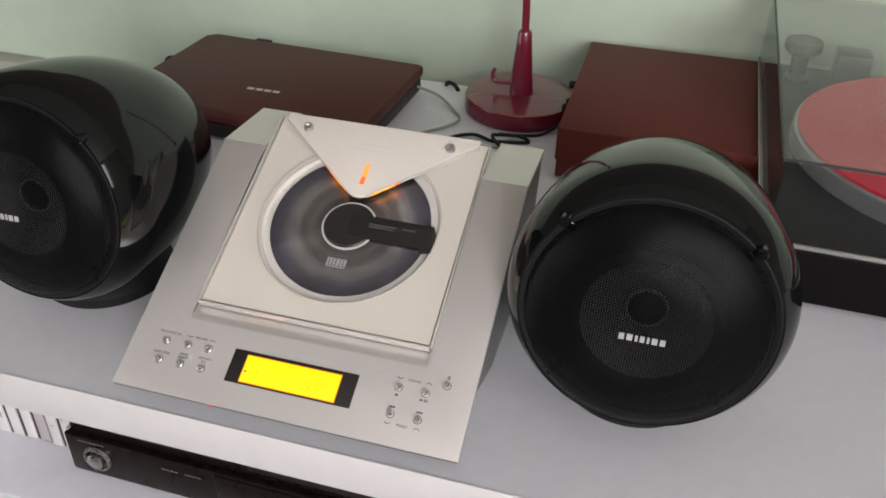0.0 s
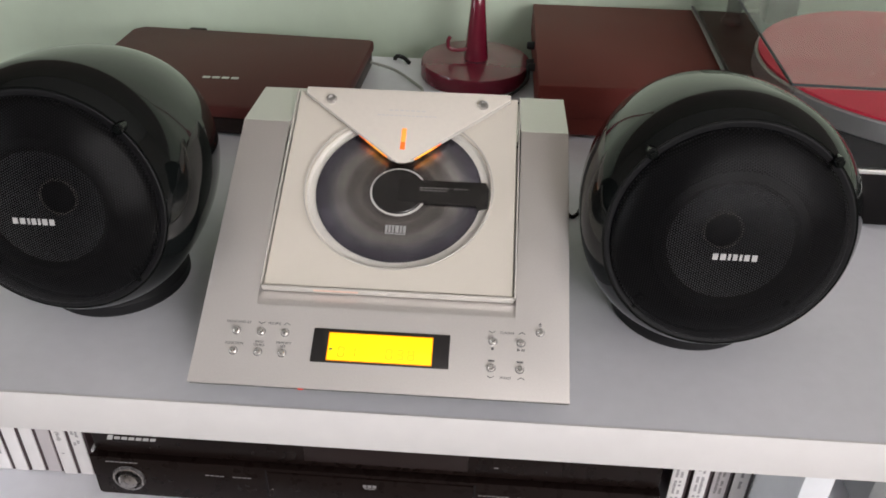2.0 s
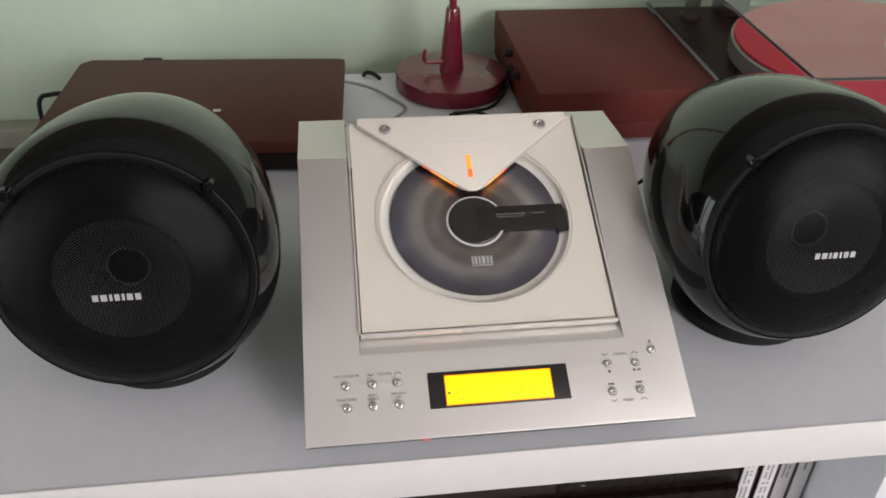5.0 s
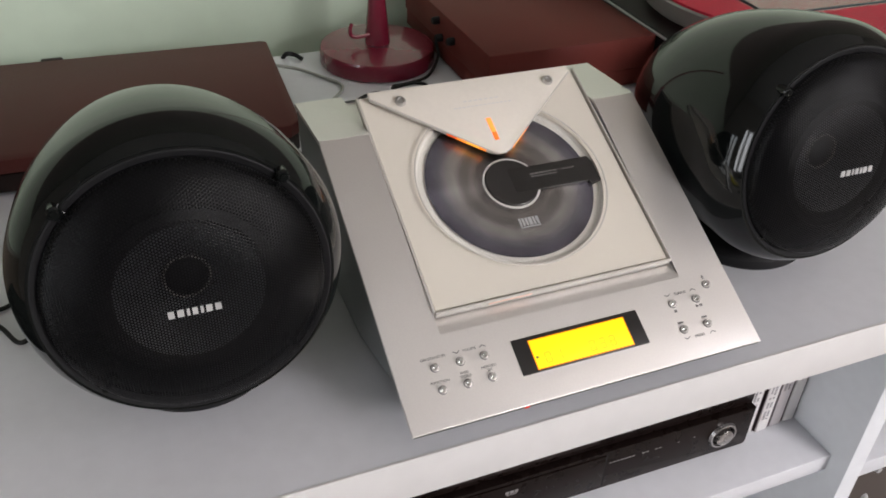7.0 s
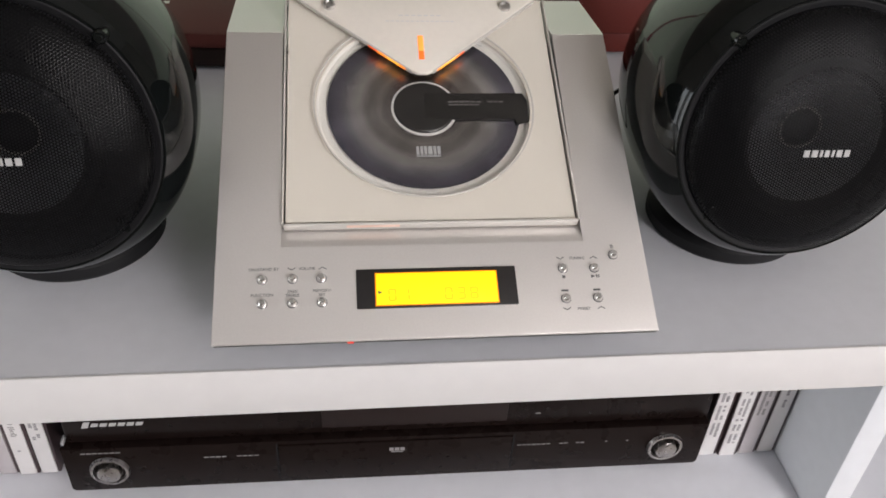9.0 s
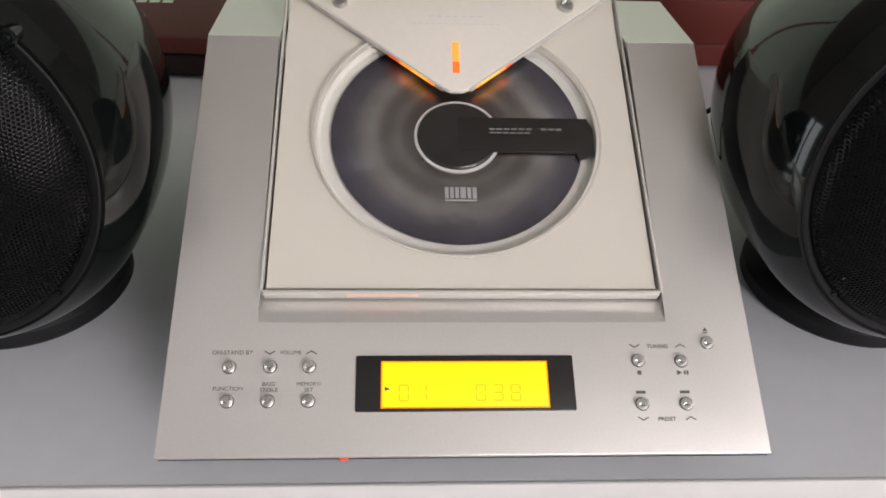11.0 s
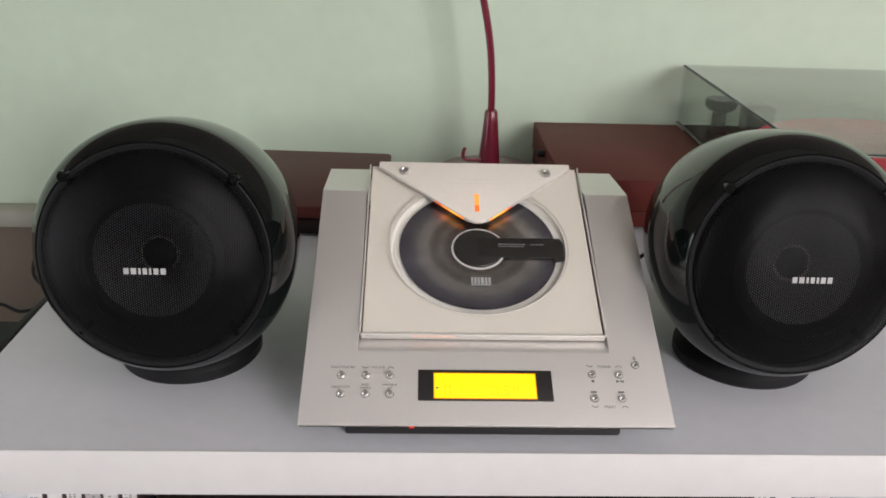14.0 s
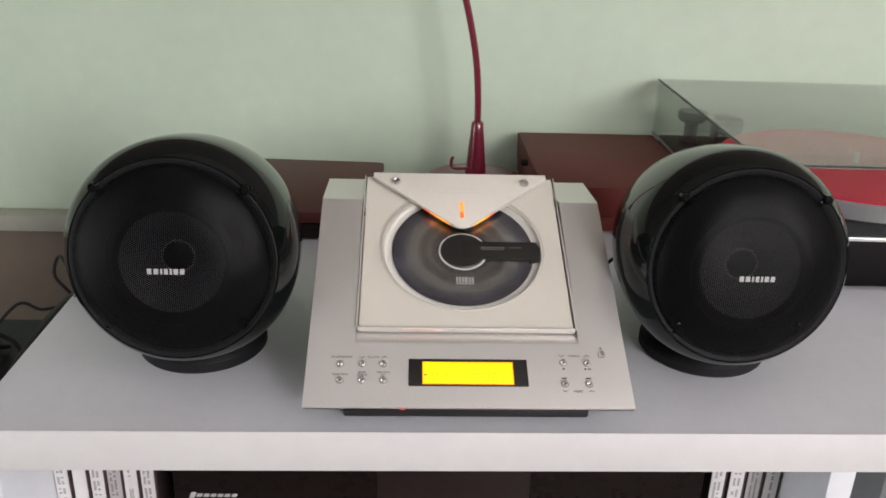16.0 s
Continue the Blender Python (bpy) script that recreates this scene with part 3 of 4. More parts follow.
part("disc_emblem", bars([(-0.0068, -0.0052, -0.0034, 0.0028), (-0.0046, -0.0030, -0.0034, 0.0028), (-0.0024, -0.0008, -0.0034, 0.0028), (-0.0002, 0.0022, -0.0034, 0.0028), (0.0028, 0.0044, -0.0034, 0.0028), (0.0050, 0.0068, -0.0034, 0.0028), (-0.0068, 0.0068, -0.0050, -0.0040)], 0, 0.0001), EMBLEM, lid, "pale emblem on the disc", pose(0.0006, DISC_U - 0.0305, -0.0015) @ Matrix.Diagonal((1.0, 0.9, 1, 1)))
part("wedge_print", bars([(-0.012 + i * 0.0038, -0.0095 + i * 0.0038, 0.1420, 0.1428) for i in range(7)] + [(-0.02 + i * 0.003, -0.0178 + i * 0.003, 0.1375, 0.1381) for i in range(14)], 0.0055, 0.0056), PALE, lid, "faint pale print")

# display and buttons
display = part("display", box(-0.0418, 0.0412, 0.0164, 0.0382, -0.001, 0.0009, 0.0006), DARK, player, "black display bezel", PANEL)
part("lcd_glow", box(-0.0324, 0.0312, 0.0174, 0.0359, 0.0004, 0.0010, 0.0003), AMBER, display, "amber edge of the backlight")
part("lcd", box(-0.0318, 0.0306, 0.0180, 0.0353, 0.0005, 0.0012, 0.0003), LCD, display, "glowing yellow screen")


def seven(x, u, lit, w=0.0040, h=0.0066, t=0.0006):
    """One digit of seven bars: top, upper left, upper right, middle, lower left, lower right, bottom."""
    e, m = t * 0.7, u + h / 2
    rects = ((x + e, x + w - e, u + h - t, u + h), (x, x + t, m + e, u + h - e), (x + w - t, x + w, m + e, u + h - e), (x + e, x + w - e, m - t / 2, m + t / 2), (x, x + t, u + e, m - e), (x + w - t, x + w, u + e, m - e), (x + e, x + w - e, u, u + t))
    return bars([r for r, on in zip(rects, lit) if on == "1"], 0.0012, 0.00128)


for x, lit in ((-0.0257, "1110111"), (-0.0190, "0010010"), (0.0032, "1110111"), (0.0098, "1011011"), (0.0164, "1111111")):
    part("lcd_digit", seven(x, 0.0200, lit), LCD_INK, display)
part("lcd_pointer", prism([(-0.0308, 0.0240), (-0.0288, 0.0248), (-0.0308, 0.0256)], 0.0012, 0.0013), INK, display)


def button(x, u):
    b = part("button", lathe([(0.0, 0.0031), (0.0012, 0.0029), (0.0021, 0.0019), (0.0024, 0.0004), (0.0024, -0.0006)], 20), CHROME, player, "small domed chrome button", PANEL @ pose(x, u, 0))
    part("button_seat", lathe([(0.0023, 0.0003), (0.0026, 0.0003), (0.0027, 0.00003)], 20), INK, b)


for x, u in ((-0.0892, 0.0339), (-0.0740, 0.034), (-0.0594, 0.034), (-0.0889, 0.0207), (-0.0740, 0.0207), (-0.0592, 0.0207), (0.0669, 0.036), (0.0838, 0.0358), (0.0664, 0.0189), (0.0834, 0.0189), (0.0952, 0.0432)):
    button(x, u)
for tx, x, u, s in (("ON-STAND BY", -0.0885, 0.0396, 0.0023), ("VOLUME", -0.0667, 0.0396, 0.0021), ("FUNCTION", -0.0890, 0.0255, 0.0022), ("BASS/", -0.0740, 0.0272, 0.0021), ("TREBLE", -0.0740, 0.0250, 0.0021), ("MEMORY/", -0.0592, 0.0272, 0.0021), ("SET", -0.0592, 0.0250, 0.0021), ("TUNING", 0.0752, 0.0418, 0.0022), ("PRESET", 0.0752, 0.0130, 0.0022)):
    lettering("button_print", tx, s, INK, player, PANEL @ pose(x, u, 0.00006))


def chevron(x, u, up):
    d = 0.0012 if up else -0.0012
    return part("chevron_print", prism([(-0.002, -d / 2), (0, d / 2), (0.002, -d / 2), (0.002, -d / 2 + 0.0005), (0, d / 2 + 0.0005), (-0.002, -d / 2 + 0.0005)], 0, 0.0001), INK, player, "", PANEL @ pose(x, u, 0.00004))


for x, u, up in ((-0.0745, 0.0394, 0), (-0.0588, 0.0394, 1), (0.0662, 0.0418, 0), (0.0843, 0.0418, 1), (0.0662, 0.0130, 0), (0.0843, 0.0130, 1)):
    chevron(x, u, up)
part("transport_print", bars([(0.0660, 0.0676, 0.0304, 0.0320), (0.0842, 0.0849, 0.0304, 0.0320), (0.0853, 0.0860, 0.0304, 0.0320), (0.0645, 0.0682, 0.0229, 0.0240), (0.0815, 0.0853, 0.0229, 0.0240), (0.0944, 0.0960, 0.0472, 0.0477)], 0, 0.0001), INK, player, "", PANEL @ pose(0, 0, 0.00004))
part("transport_print", prism([(0.0815, 0.0302), (0.0837, 0.0312), (0.0815, 0.0322)], 0, 0.0001), INK, player, "", PANEL @ pose(0, 0, 0.00004))
part("transport_print", prism([(0.0942, 0.0482), (0.0962, 0.0482), (0.0952, 0.0497)], 0, 0.0001), INK, player, "", PANEL @ pose(0, 0, 0.00004))
part("standby_light", box(-0.0470, -0.0438, -0.0070, -0.0062, 0.0217, 0.0228, 0.0003), RED_LED, player, "red light under the lip")

# ---- ball loudspeakers ----
RIM_Y, RIM_Z, RIM, WIDE, SHELL_A, SHELL_B, TILT = 0.0591, 0.1006, 0.0735, 0.0839, 0.0277, 0.161, -8.0


def speaker(x):
    """An egg-shaped shell whose open face looks slightly up; local y runs back along its axis."""
    ob = thing("loudspeaker", pose(x, RIM_Y, RIM_Z, TILT), "glossy black ball loudspeaker with a perforated grille", "loudspeaker", "pair of ball loudspeakers")
    k = math.sqrt(1 - (RIM / WIDE) ** 2)
    prof = [(WIDE * math.sqrt(1 - ((1 - i / 8) * k) ** 2), SHELL_A * i / 8) for i in range(9)]
    for i in range(1, 25):
        a = math.pi / 2 * i / 24
        prof.append((WIDE * math.cos(a), SHELL_A + SHELL_B * math.sin(a)))
    prof[-1] = (0.0, SHELL_A + SHELL_B)
    part("shell", lathe([(RIM - 0.005, 0.010), (RIM - 0.0036, 0.0010), (RIM - 0.0018, 0.0)] + prof, 112, "y"), BLACK_GLOSS, ob, "glossy black round shell")
    g = RIM - 0.0045
    part("gasket", lathe([(RIM - 0.0014, -0.0002), (RIM - 0.0022, -0.0006), (g - 0.0004, 0.0002), (g - 0.0010, 0.0040)], 112, "y"), SURROUND, ob, "matt black gasket round the grille")
    part("grille_rim", lathe([(g - 0.0006, 0.0035), (g - 0.0008, -0.0022), (g - 0.0013, -0.0022), (g - 0.0013, 0.0035)], 112, "y"), RUBBER, ob, "plain black rim of the grille")
    gp = [(g - 0.0006, -0.0016), (g - 0.0010, -0.0030), (g - 0.0022, -0.0052), (g - 0.0036, -0.0066)]
    for i in range(1, 15):
        r = (g - 0.0036) * (1 - i / 14)
        gp.append((r, -0.0065 - 0.0125 * (1 - (r / (g - 0.0036)) ** 3.4)))
    gp[-1] = (0.0, gp[-1][1])
    gr = part("grille", lathe(gp, 112, "y"), GRILLE, ob, "perforated black metal grille")
    wide = ((0.0032, 0.0011), (0.0034, 0.0011), (0.0015, 0.0011), (0.0027, 0.0011), (0.0015, 0.0011), (0.0032, 0.0011), (0.0032, 0.0))
    marks, c = [], -0.0134
    for w, gap in wide:
        marks.append((c, c + w * 0.92, -0.0019, 0.0019))
        c += w + gap
    part("badge", bars(marks, 0, 0.0006), BADGE, gr, "small pale maker's badge", pose(0.0005, -0.0196, -0.0024, 90))
    part("driver_cone", lathe([(0.0105, 0.014), (0.018, 0.006), (0.029, -0.002), (0.0365, -0.0055)], 64, "y"), CONE, ob, "grey driver cone behind the grille")
    part("driver_surround", lathe([(0.0365, -0.0055), (0.040, -0.0085), (0.045, -0.0075), (0.049, -0.001), (RIM - 0.005, 0.009)], 64, "y"), SURROUND, ob, "black surround of the driver")
    part("dust_cap", lathe([(0.0110, 0.0142), (0.0108, 0.0115), (0.0070, 0.0085), (0.0, 0.0072)], 48, "y"), SURROUND, ob, "dark domed dust cap")
    part("cap_rim", lathe([(0.0104, 0.0122), (0.0110, 0.0105), (0.0120, 0.0105), (0.0124, 0.0125)], 48, "y"), CAP_RIM, ob)
    for sx in (-1, 1):
        for sz in (-1, 1):
            lug = part("grille_lug", lathe([(q * r, q * h) for q in (1.0 if sz > 0 else 0.6,) for r, h in ((0.0, -0.0062), (0.0014, -0.0062), (0.0018, -0.0050), (0.0026, -0.0050), (0.0034, -0.0038), (0.0034, 0.004))], 24, "y"), BLACK_GLOSS, ob, "small round grille peg", pose(sx * (0.0515 if sz > 0 else 0.0490), 0.0005 if sz > 0 else 0.0025, sz * (0.0515 if sz > 0 else 0.0490)))
            part("lug_tab", box(-0.0022, 0.0022, -0.0012, 0.004, -0.008, 0.0, 0.0008), BLACK_GLOSS, lug, "", pose(0, 0, 0, 0, 45 * sx * (1 if sz > 0 else 3), 0))
    foot = pose(0, 0, 0, -TILT) @ pose(0, 0.0635, -RIM_Z)
    part("foot", lathe([(0.0, 0.0), (0.0485, 0.0), (0.0500, 0.002), (0.0500, 0.0085), (0.047, 0.0125), (0.036, 0.020), (0.0, 0.020)], 72), RUBBER, ob, "round matt black foot", foot)
    return ob


speaker(-0.2071)
speaker(0.2017)

# ---- laptop, lamp, case and turntable behind ----
def laptop():
    ob = thing("laptop", pose(-0.215, 0.445, 0.0, 0, 0, -3), "closed dark brown laptop lying on the shelf", "laptop")
    w, d, c = 0.137, 0.096, 0.010
    out = [(-w + c, -d), (w - c, -d), (w, -d + c), (w, d - 0.003), (w - 0.006, d), (-w + c, d), (-w, d - c), (-w, -d + c)]
    part("base", prism([(x * 0.985, y * 0.985) for x, y in out], 0.003, 0.019, 0.002), LAPTOP_EDGE, ob)
    part("screen_lid", prism(out, 0.0195, 0.0325, 0.003), LAPTOP, ob, "brown lid")
    part("badge", bars([(-0.0185 + i * 0.0096, -0.0185 + i * 0.0096 + 0.0074, -0.0024, 0.0024) for i in range(4)], 0.0325, 0.0328), STEEL, ob, "pale maker's badge", pose(0.006, -0.0325, 0, 0, 0, 3))
    part("hinge", box(-0.075, -0.055, d - 0.004, d + 0.004, 0.018, 0.033, 0.002), LAPTOP_EDGE, ob)
    part("power_light", box(0.0972, 0.0990, -d - 0.0004, -d + 0.001, 0.0122, 0.0134), RED_LED, ob, "red power light")
    for sx in (-1, 1):
        for sy in (-1, 1):
            part("rubber_foot", lathe([(0.0, 0.0), (0.006, 0.0), (0.006, 0.0032)], 16), RUBBER, ob, "", pose(sx * 0.11, sy * 0.075, 0))


laptop()


def desk_lamp():
    ob = thing("desk_lamp", pose(0.041, 0.522, 0.0), "maroon desk lamp with a round base and gooseneck", "lamp")
    part("base", lathe([(0.0, 0.0), (0.0585, 0.0), (0.0605, 0.002), (0.0605, 0.015), (0.059, 0.0185), (0.052, 0.0205), (0.0, 0.0215)], 72), LAMP_RED, ob, "round enamelled base")
    part("collar", lathe([(0.0135, 0.0205), (0.0125, 0.030), (0.0105, 0.052), (0.0085, 0.074), (0.0075, 0.087), (0.0062, 0.0895), (0.0, 0.0895)], 32), LAMP_RED, ob, "tapered collar")
    part("gooseneck", tube([(0, 0, 0.085), (-0.001, 0, 0.12), (-0.0045, 0, 0.16), (-0.012, 0, 0.20), (-0.024, 0, 0.245), (-0.045, -0.005, 0.30), (-0.07, -0.01, 0.34)], 0.0041, 10), LAMP_RED, ob, "thin bent gooseneck")
    part("lever", tube([(-0.006, -0.004, 0.033), (-0.016, -0.006, 0.0315), (-0.026, -0.006, 0.0315), (-0.0305, -0.006, 0.035), (-0.0305, -0.006, 0.042), (-0.0285, -0.006, 0.046)], 0.0021, 8), LAMP_RED, ob, "small hooked maroon lever")


desk_lamp()


def metal_case():
    ob = thing("metal_case", pose(0.194, 0.492, 0.0), "maroon sheet-metal hi-fi case with a closed lid", "case")
    part("cover", box(-0.091, 0.091, -0.116, 0.116, 0.022, 0.055, 0.0015), MAROON_BOX, ob, "maroon cover")
    part("lower_shell", box(-0.0895, 0.0895, -0.1145, 0.1145, 0.004, 0.0215, 0.001), MAROON_BOX, ob)
    for sx in (-1, 1):
        for sy in (-1, 1):
            part("foot", lathe([(0.0, 0.0), (0.008, 0.0), (0.007, 0.0045)], 20), RUBBER, ob, "", pose(sx * 0.075, sy * 0.095, 0))
    for y, z in ((0.012, 0.044), (0.002, 0.029), (-0.03, 0.037)):
        part("side_plug", lathe([(0.0, 0.0085), (0.0032, 0.0085), (0.0042, 0.006), (0.0042, 0.0)], 16, "z"), RUBBER, ob, "small black plug", pose(-0.0905, y, z, 0, -90, 0))


metal_case()


def turntable():
    x0, x1, y0, y1 = 0.284, 0.731, 0.236, 0.600      # the cover; it overhangs the plinth a little
    ob = thing("turntable", pose(x0, y1, 0, 0, 0, -1.2) @ pose(-x0, -y1, 0), "black turntable with a red mat under a clear lid", "turntable")
    part("plinth", box(x0 + 0.007, x1 - 0.007, y0 + 0.004, y1, 0.0045, 0.058, 0.002), TT_BLACK, ob, "satin black plinth")
    part("trim_strip", box(x0 + 0.008, x1 - 0.008, y0 + 0.002, y0 + 0.005, 0.0525, 0.0560, 0.0005), STEEL, ob, "bright front trim strip")
    for x in (x0 + 0.04, x1 - 0.04):
        for y in (y0 + 0.04, y1 - 0.04):
            part("foot", lathe([(0.0, 0.0), (0.02, 0.0), (0.018, 0.005)], 24), RUBBER, ob, "", pose(x, y, 0))
    pl = part("platter", lathe([(0.0, 0.064), (0.1440, 0.064), (0.1470, 0.066), (0.1470, 0.081), (0.1458, 0.0825), (0.0, 0.0825)], 96), ALU, ob, "bright metal platter", pose(0.4545, 0.3945, 0))
    part("mat", lathe([(0.1440, 0.0826), (0.1440, 0.085), (0.0, 0.085)], 96), RECORD_MAT, pl, "red turntable mat")
    part("spindle", lathe([(0.003, 0.085), (0.003, 0.094), (0.0, 0.097)], 16), STEEL, pl)
    part("platter_bearing", lathe([(0.03, 0.0575), (0.03, 0.0645)], 32), ALU, ob, "", pose(0.4545, 0.3945, 0))
    lidp = new("dust_cover")
    lidp.parent = ob
    tagged(lidp, "clear acrylic dust cover, reflected haze mixed in as white")
    t, zt, zb = 0.003, 0.130, 0.0595
    part("cover_top", box(x0, x1, y0 - 0.012, y1 + 0.01, zt - t, zt, 0.0008), LID_TOP, lidp)
    part("cover_side", box(x0, x0 + t, y0 - 0.012, y1 + 0.01, zb, zt - t), LID_ACRYLIC, lidp)
    part("cover_side", box(x1 - t, x1, y0 - 0.012, y1 + 0.01, zb, zt - t), LID_ACRYLIC, lidp)
    part("cover_front", box(x0 + t, x1 - t, y0 - 0.012, y0 - 0.012 + t, zb, zt - t), LID_ACRYLIC, lidp)
    part("cover_back", box(x0 + t, x1 - t, y1 + 0.01 - t, y1 + 0.01, zb, zt - t), LID_ACRYLIC, lidp)
    part("cover_edge", box(x0, x1, y0 - 0.0125, y0 - 0.0112, zt - 0.0014, zt + 0.0002), LID_EDGE, lidp)
    part("cover_edge", box(x0 - 0.0004, x0 + 0.0009, y0 - 0.0110, y1 + 0.009, zt - 0.0016, zt + 0.0002), LID_EDGE, lidp)
    part("cover_foot_edge", box(x0 - 0.0006, x0 + t, y0 - 0.0110, y1 + 0.009, zb - 0.0012, zb), ALU, lidp)
    part("rear_knob", lathe([(0.012, 0.058), (0.012, 0.062), (0.0085, 0.066), (0.0085, 0.084), (0.015, 0.087), (0.0185, 0.091), (0.0185, 0.098), (0.017, 0.100), (0.0, 0.100)], 32), DARK, ob, "black rear knob", pose(0.320, 0.560, 0))
    part("rear_block", box(0.354, 0.388, 0.558, 0.590, 0.058, 0.090, 0.004), DARK, ob, "dark rear block")


turntable()

# ---- disc player on the middle shelf ----
def dvd_player():
    ob = thing("dvd_player", pose(-0.0145, 0.048, SHELF2, 0, 0, -0.5), "dark brown disc player with round front knobs", "dvd player")
    h = 0.112
    part("case", box(-0.209, 0.209, 0.014, 0.30, 0.010, h, 0.002), DARK, ob)
    part("upper_front", box(-0.209, 0.209, 0.004, 0.015, 0.0545, h, 0.0015), DVD_FRONT, ob, "glossy upper front")
    corner = [(0.2085 + 0.0035 * math.cos(a), 0.0150 + 0.0035 * math.sin(a)) for a in (0, -0.4, -0.8, -1.2, -math.pi / 2)]
    outline = [(-x - 0.001, z) for x, z in corner] + [(x - 0.002, z) for x, z in corner[::-1]] + [(0.210, 0.0525), (-0.213, 0.0525)]
    part("lower_front", prism(outline, 0.0, 0.015, 0.0012), DVD_FRONT, ob, "dark lower front", pose(0, 0.015, 0, 90))
    part("door_catch", box(-0.2125, -0.2108, 0.003, 0.010, 0.0530, 0.0560, 0.0006), EMBLEM, ob, "small pale catch")
    part("tray_door", box(-0.0785, 0.0750, -0.0012, 0.001, 0.0165, 0.0495, 0.0007), DVD_FRONT, ob)
    for x in (-0.0795, 0.0760):
        part("tray_seam", box(x - 0.0006, x + 0.0006, -0.0002, 0.001, 0.0155, 0.0505), SURROUND, ob)
    part("display_window", box(-0.05, 0.07, 0.0033, 0.005, 0.060, h - 0.006, 0.0004), LAPTOP_EDGE, ob)
    for x in (-0.1857, 0.1823):
        k = part("knob", lathe([(0.0, -0.0055), (0.0055, -0.0055), (0.0072, -0.0045), (0.0076, 0.0)], 40, "y"), KNOB, ob, "round metal knob", pose(x, 0, 0.032))
        part("knob_ring", lathe([(0.0098, -0.0003), (0.0102, -0.0026), (0.0118, -0.0026), (0.0126, -0.0003)], 40, "y"), KNOB, k, "chrome ring")
    marks = [(-0.0190, -0.0150, -0.0024, 0.0028)] + [(-0.0138 + i * 0.0054, -0.0138 + i * 0.0054 + 0.0042, -0.0014, 0.0014) for i in range(6)]
    part("badge", bars(marks, 0, 0.0004, 0.4), BADGE, ob, "pale maker's badge", pose(-0.1775, 0.0040, 0.0705, 90))
    part("emblem", bars([(-0.005, -0.0022, 0, 0.0030), (-0.0015, 0.0015, 0, 0.0030), (0.0022, 0.005, 0, 0.0030), (-0.004, 0.004, -0.0015, -0.0006)], 0, 0.0003), GREY_PRINT, ob, "small emblem", pose(-0.0018, -0.0010, 0.0405, 90))
    groups = ((-0.1259, -0.1111, 0.0405), (-0.1052, -0.0905, 0.0405), (0.0789, 0.1019, 0.0395), (0.1076, 0.1140, 0.0395), (0.1190, 0.1254, 0.0395), (0.1392, 0.1412, 0.0395), (0.1538, 0.1558, 0.0395), (-0.2010, -0.1760, 0.0485), (0.0500, 0.0520, 0.0645), (0.0890, 0.0930, 0.0660))
    for a, b, z in groups:
        n = max(1, round((b - a) / 0.0035))
        w = (b - a) / n
        part("front_print", bars([(a + i * w, a + (i + 0.8) * w, -0.0004, 0.0004) for i in range(n)], 0, 0.0003), GREY_PRINT, ob, "", pose(0, 0.0039 if z > 0.055 else -0.0001, z, 90))
    for x in (-0.17, 0.17):
        for y in (0.05, 0.26):
            part("foot", lathe([(0.0, 0.0), (0.012, 0.0), (0.012, 0.011)], 20), RUBBER, ob, "", pose(x, y, 0))


dvd_player()

# ---- disc cases ----
rnd = random.Random(4)


def disc_case(x, y, z, w, spine, lean=0.0, gap=0.0030, word=None):
    ob = thing("cd_case", pose(x, y, z, 0, lean, 0), "upright disc case with a %s printed spine" % spine[0], "cd case", "row of disc cases")
    part("tray", box(0.0003, w - 0.0003, 0.0012, 0.140, 0, 0.1240, 0.0008), TRAY, ob, "dark plastic tray")
    part("spine", box(0.0006, w - gap, 0.0, 0.0015, 0.0010, 0.1232, 0.0004), spine[1], ob)
    if spine[2]:
        rects, h, lines = [], 0.014 + rnd.random() * 0.04, (0.28, 0.52) if rnd.random() < 0.5 else (0.40,)
        while h < 0.119:
            n = 0.0010 + rnd.random() * 0.0009
            for ln in lines:
                if rnd.random() < 0.85:
                    rects.append((w * ln - 0.0011, w * ln + 0.0011 - rnd.random() * 0.0005, h, h + n))
            h += n + (0.0006 if rnd.random() < 0.85 else 0.004)
        if word:
            text, at = word
            rects = [r for r in rects if abs((r[2] + r[3]) / 2 - at) > 0.022]
            lettering("spine_words", text, 0.0048, SPINE_INK, ob, pose(w * 0.42, -0.0002, at, 90) @ pose(0, 0, 0, 0, 0, -90))
        if rects:
            part("spine_print", bars(rects, 0, 0.0002), spine[2], ob, "", pose(0, -0.0001, 0, 90))


SPINES = {"w": ("white", CD_WHITE, SPINE_PRINT), "c": ("cream", CD_CREAM, SPINE_PRINT), "g": ("grey", CD_GREY, PALE), "d": ("pale grey", CD_PALE, GREY_PRINT), "p": ("plain white", CD_WHITE, None), "b": ("black", CD_BLACK, None)}
SPINE_INK = GREY_PRINT


def row(x0, y, z, kinds, pitch, leans=(), gap=0.0030, words=()):
    for i, k in enumerate(kinds):
        disc_case(x0 + i * pitch, y + rnd.random() * (0.012 if k == "b" else 0.003), z, pitch - 0.0003, SPINES[k], leans[i] if i < len(leans) else 0.0, gap, dict(words).get(i))


row(-0.3235, 0.074, SHELF2, "wpwdww", 0.0135, (-0.6,), 0.0022, ((0, ("ntic Colle", 0.107)), (4, ("2020 (6cd)", 0.050))))
row(0.2045, 0.059, SHELF2, "wwdw", 0.0150, (), 0.0030, ((1, ("BACK", 0.112)),))
row(0.2180, 0.079, SHELF3, "wcw", 0.0152)
row(-0.06, 0.084, SHELF3, "b" * 20, 0.0136)

# ---- neighbouring bay ----
SILVER_CASE = mat("silver_beige_case", (0.34, 0.315, 0.30), 0.38, metal=0.4, grain=0.05, scale=300)


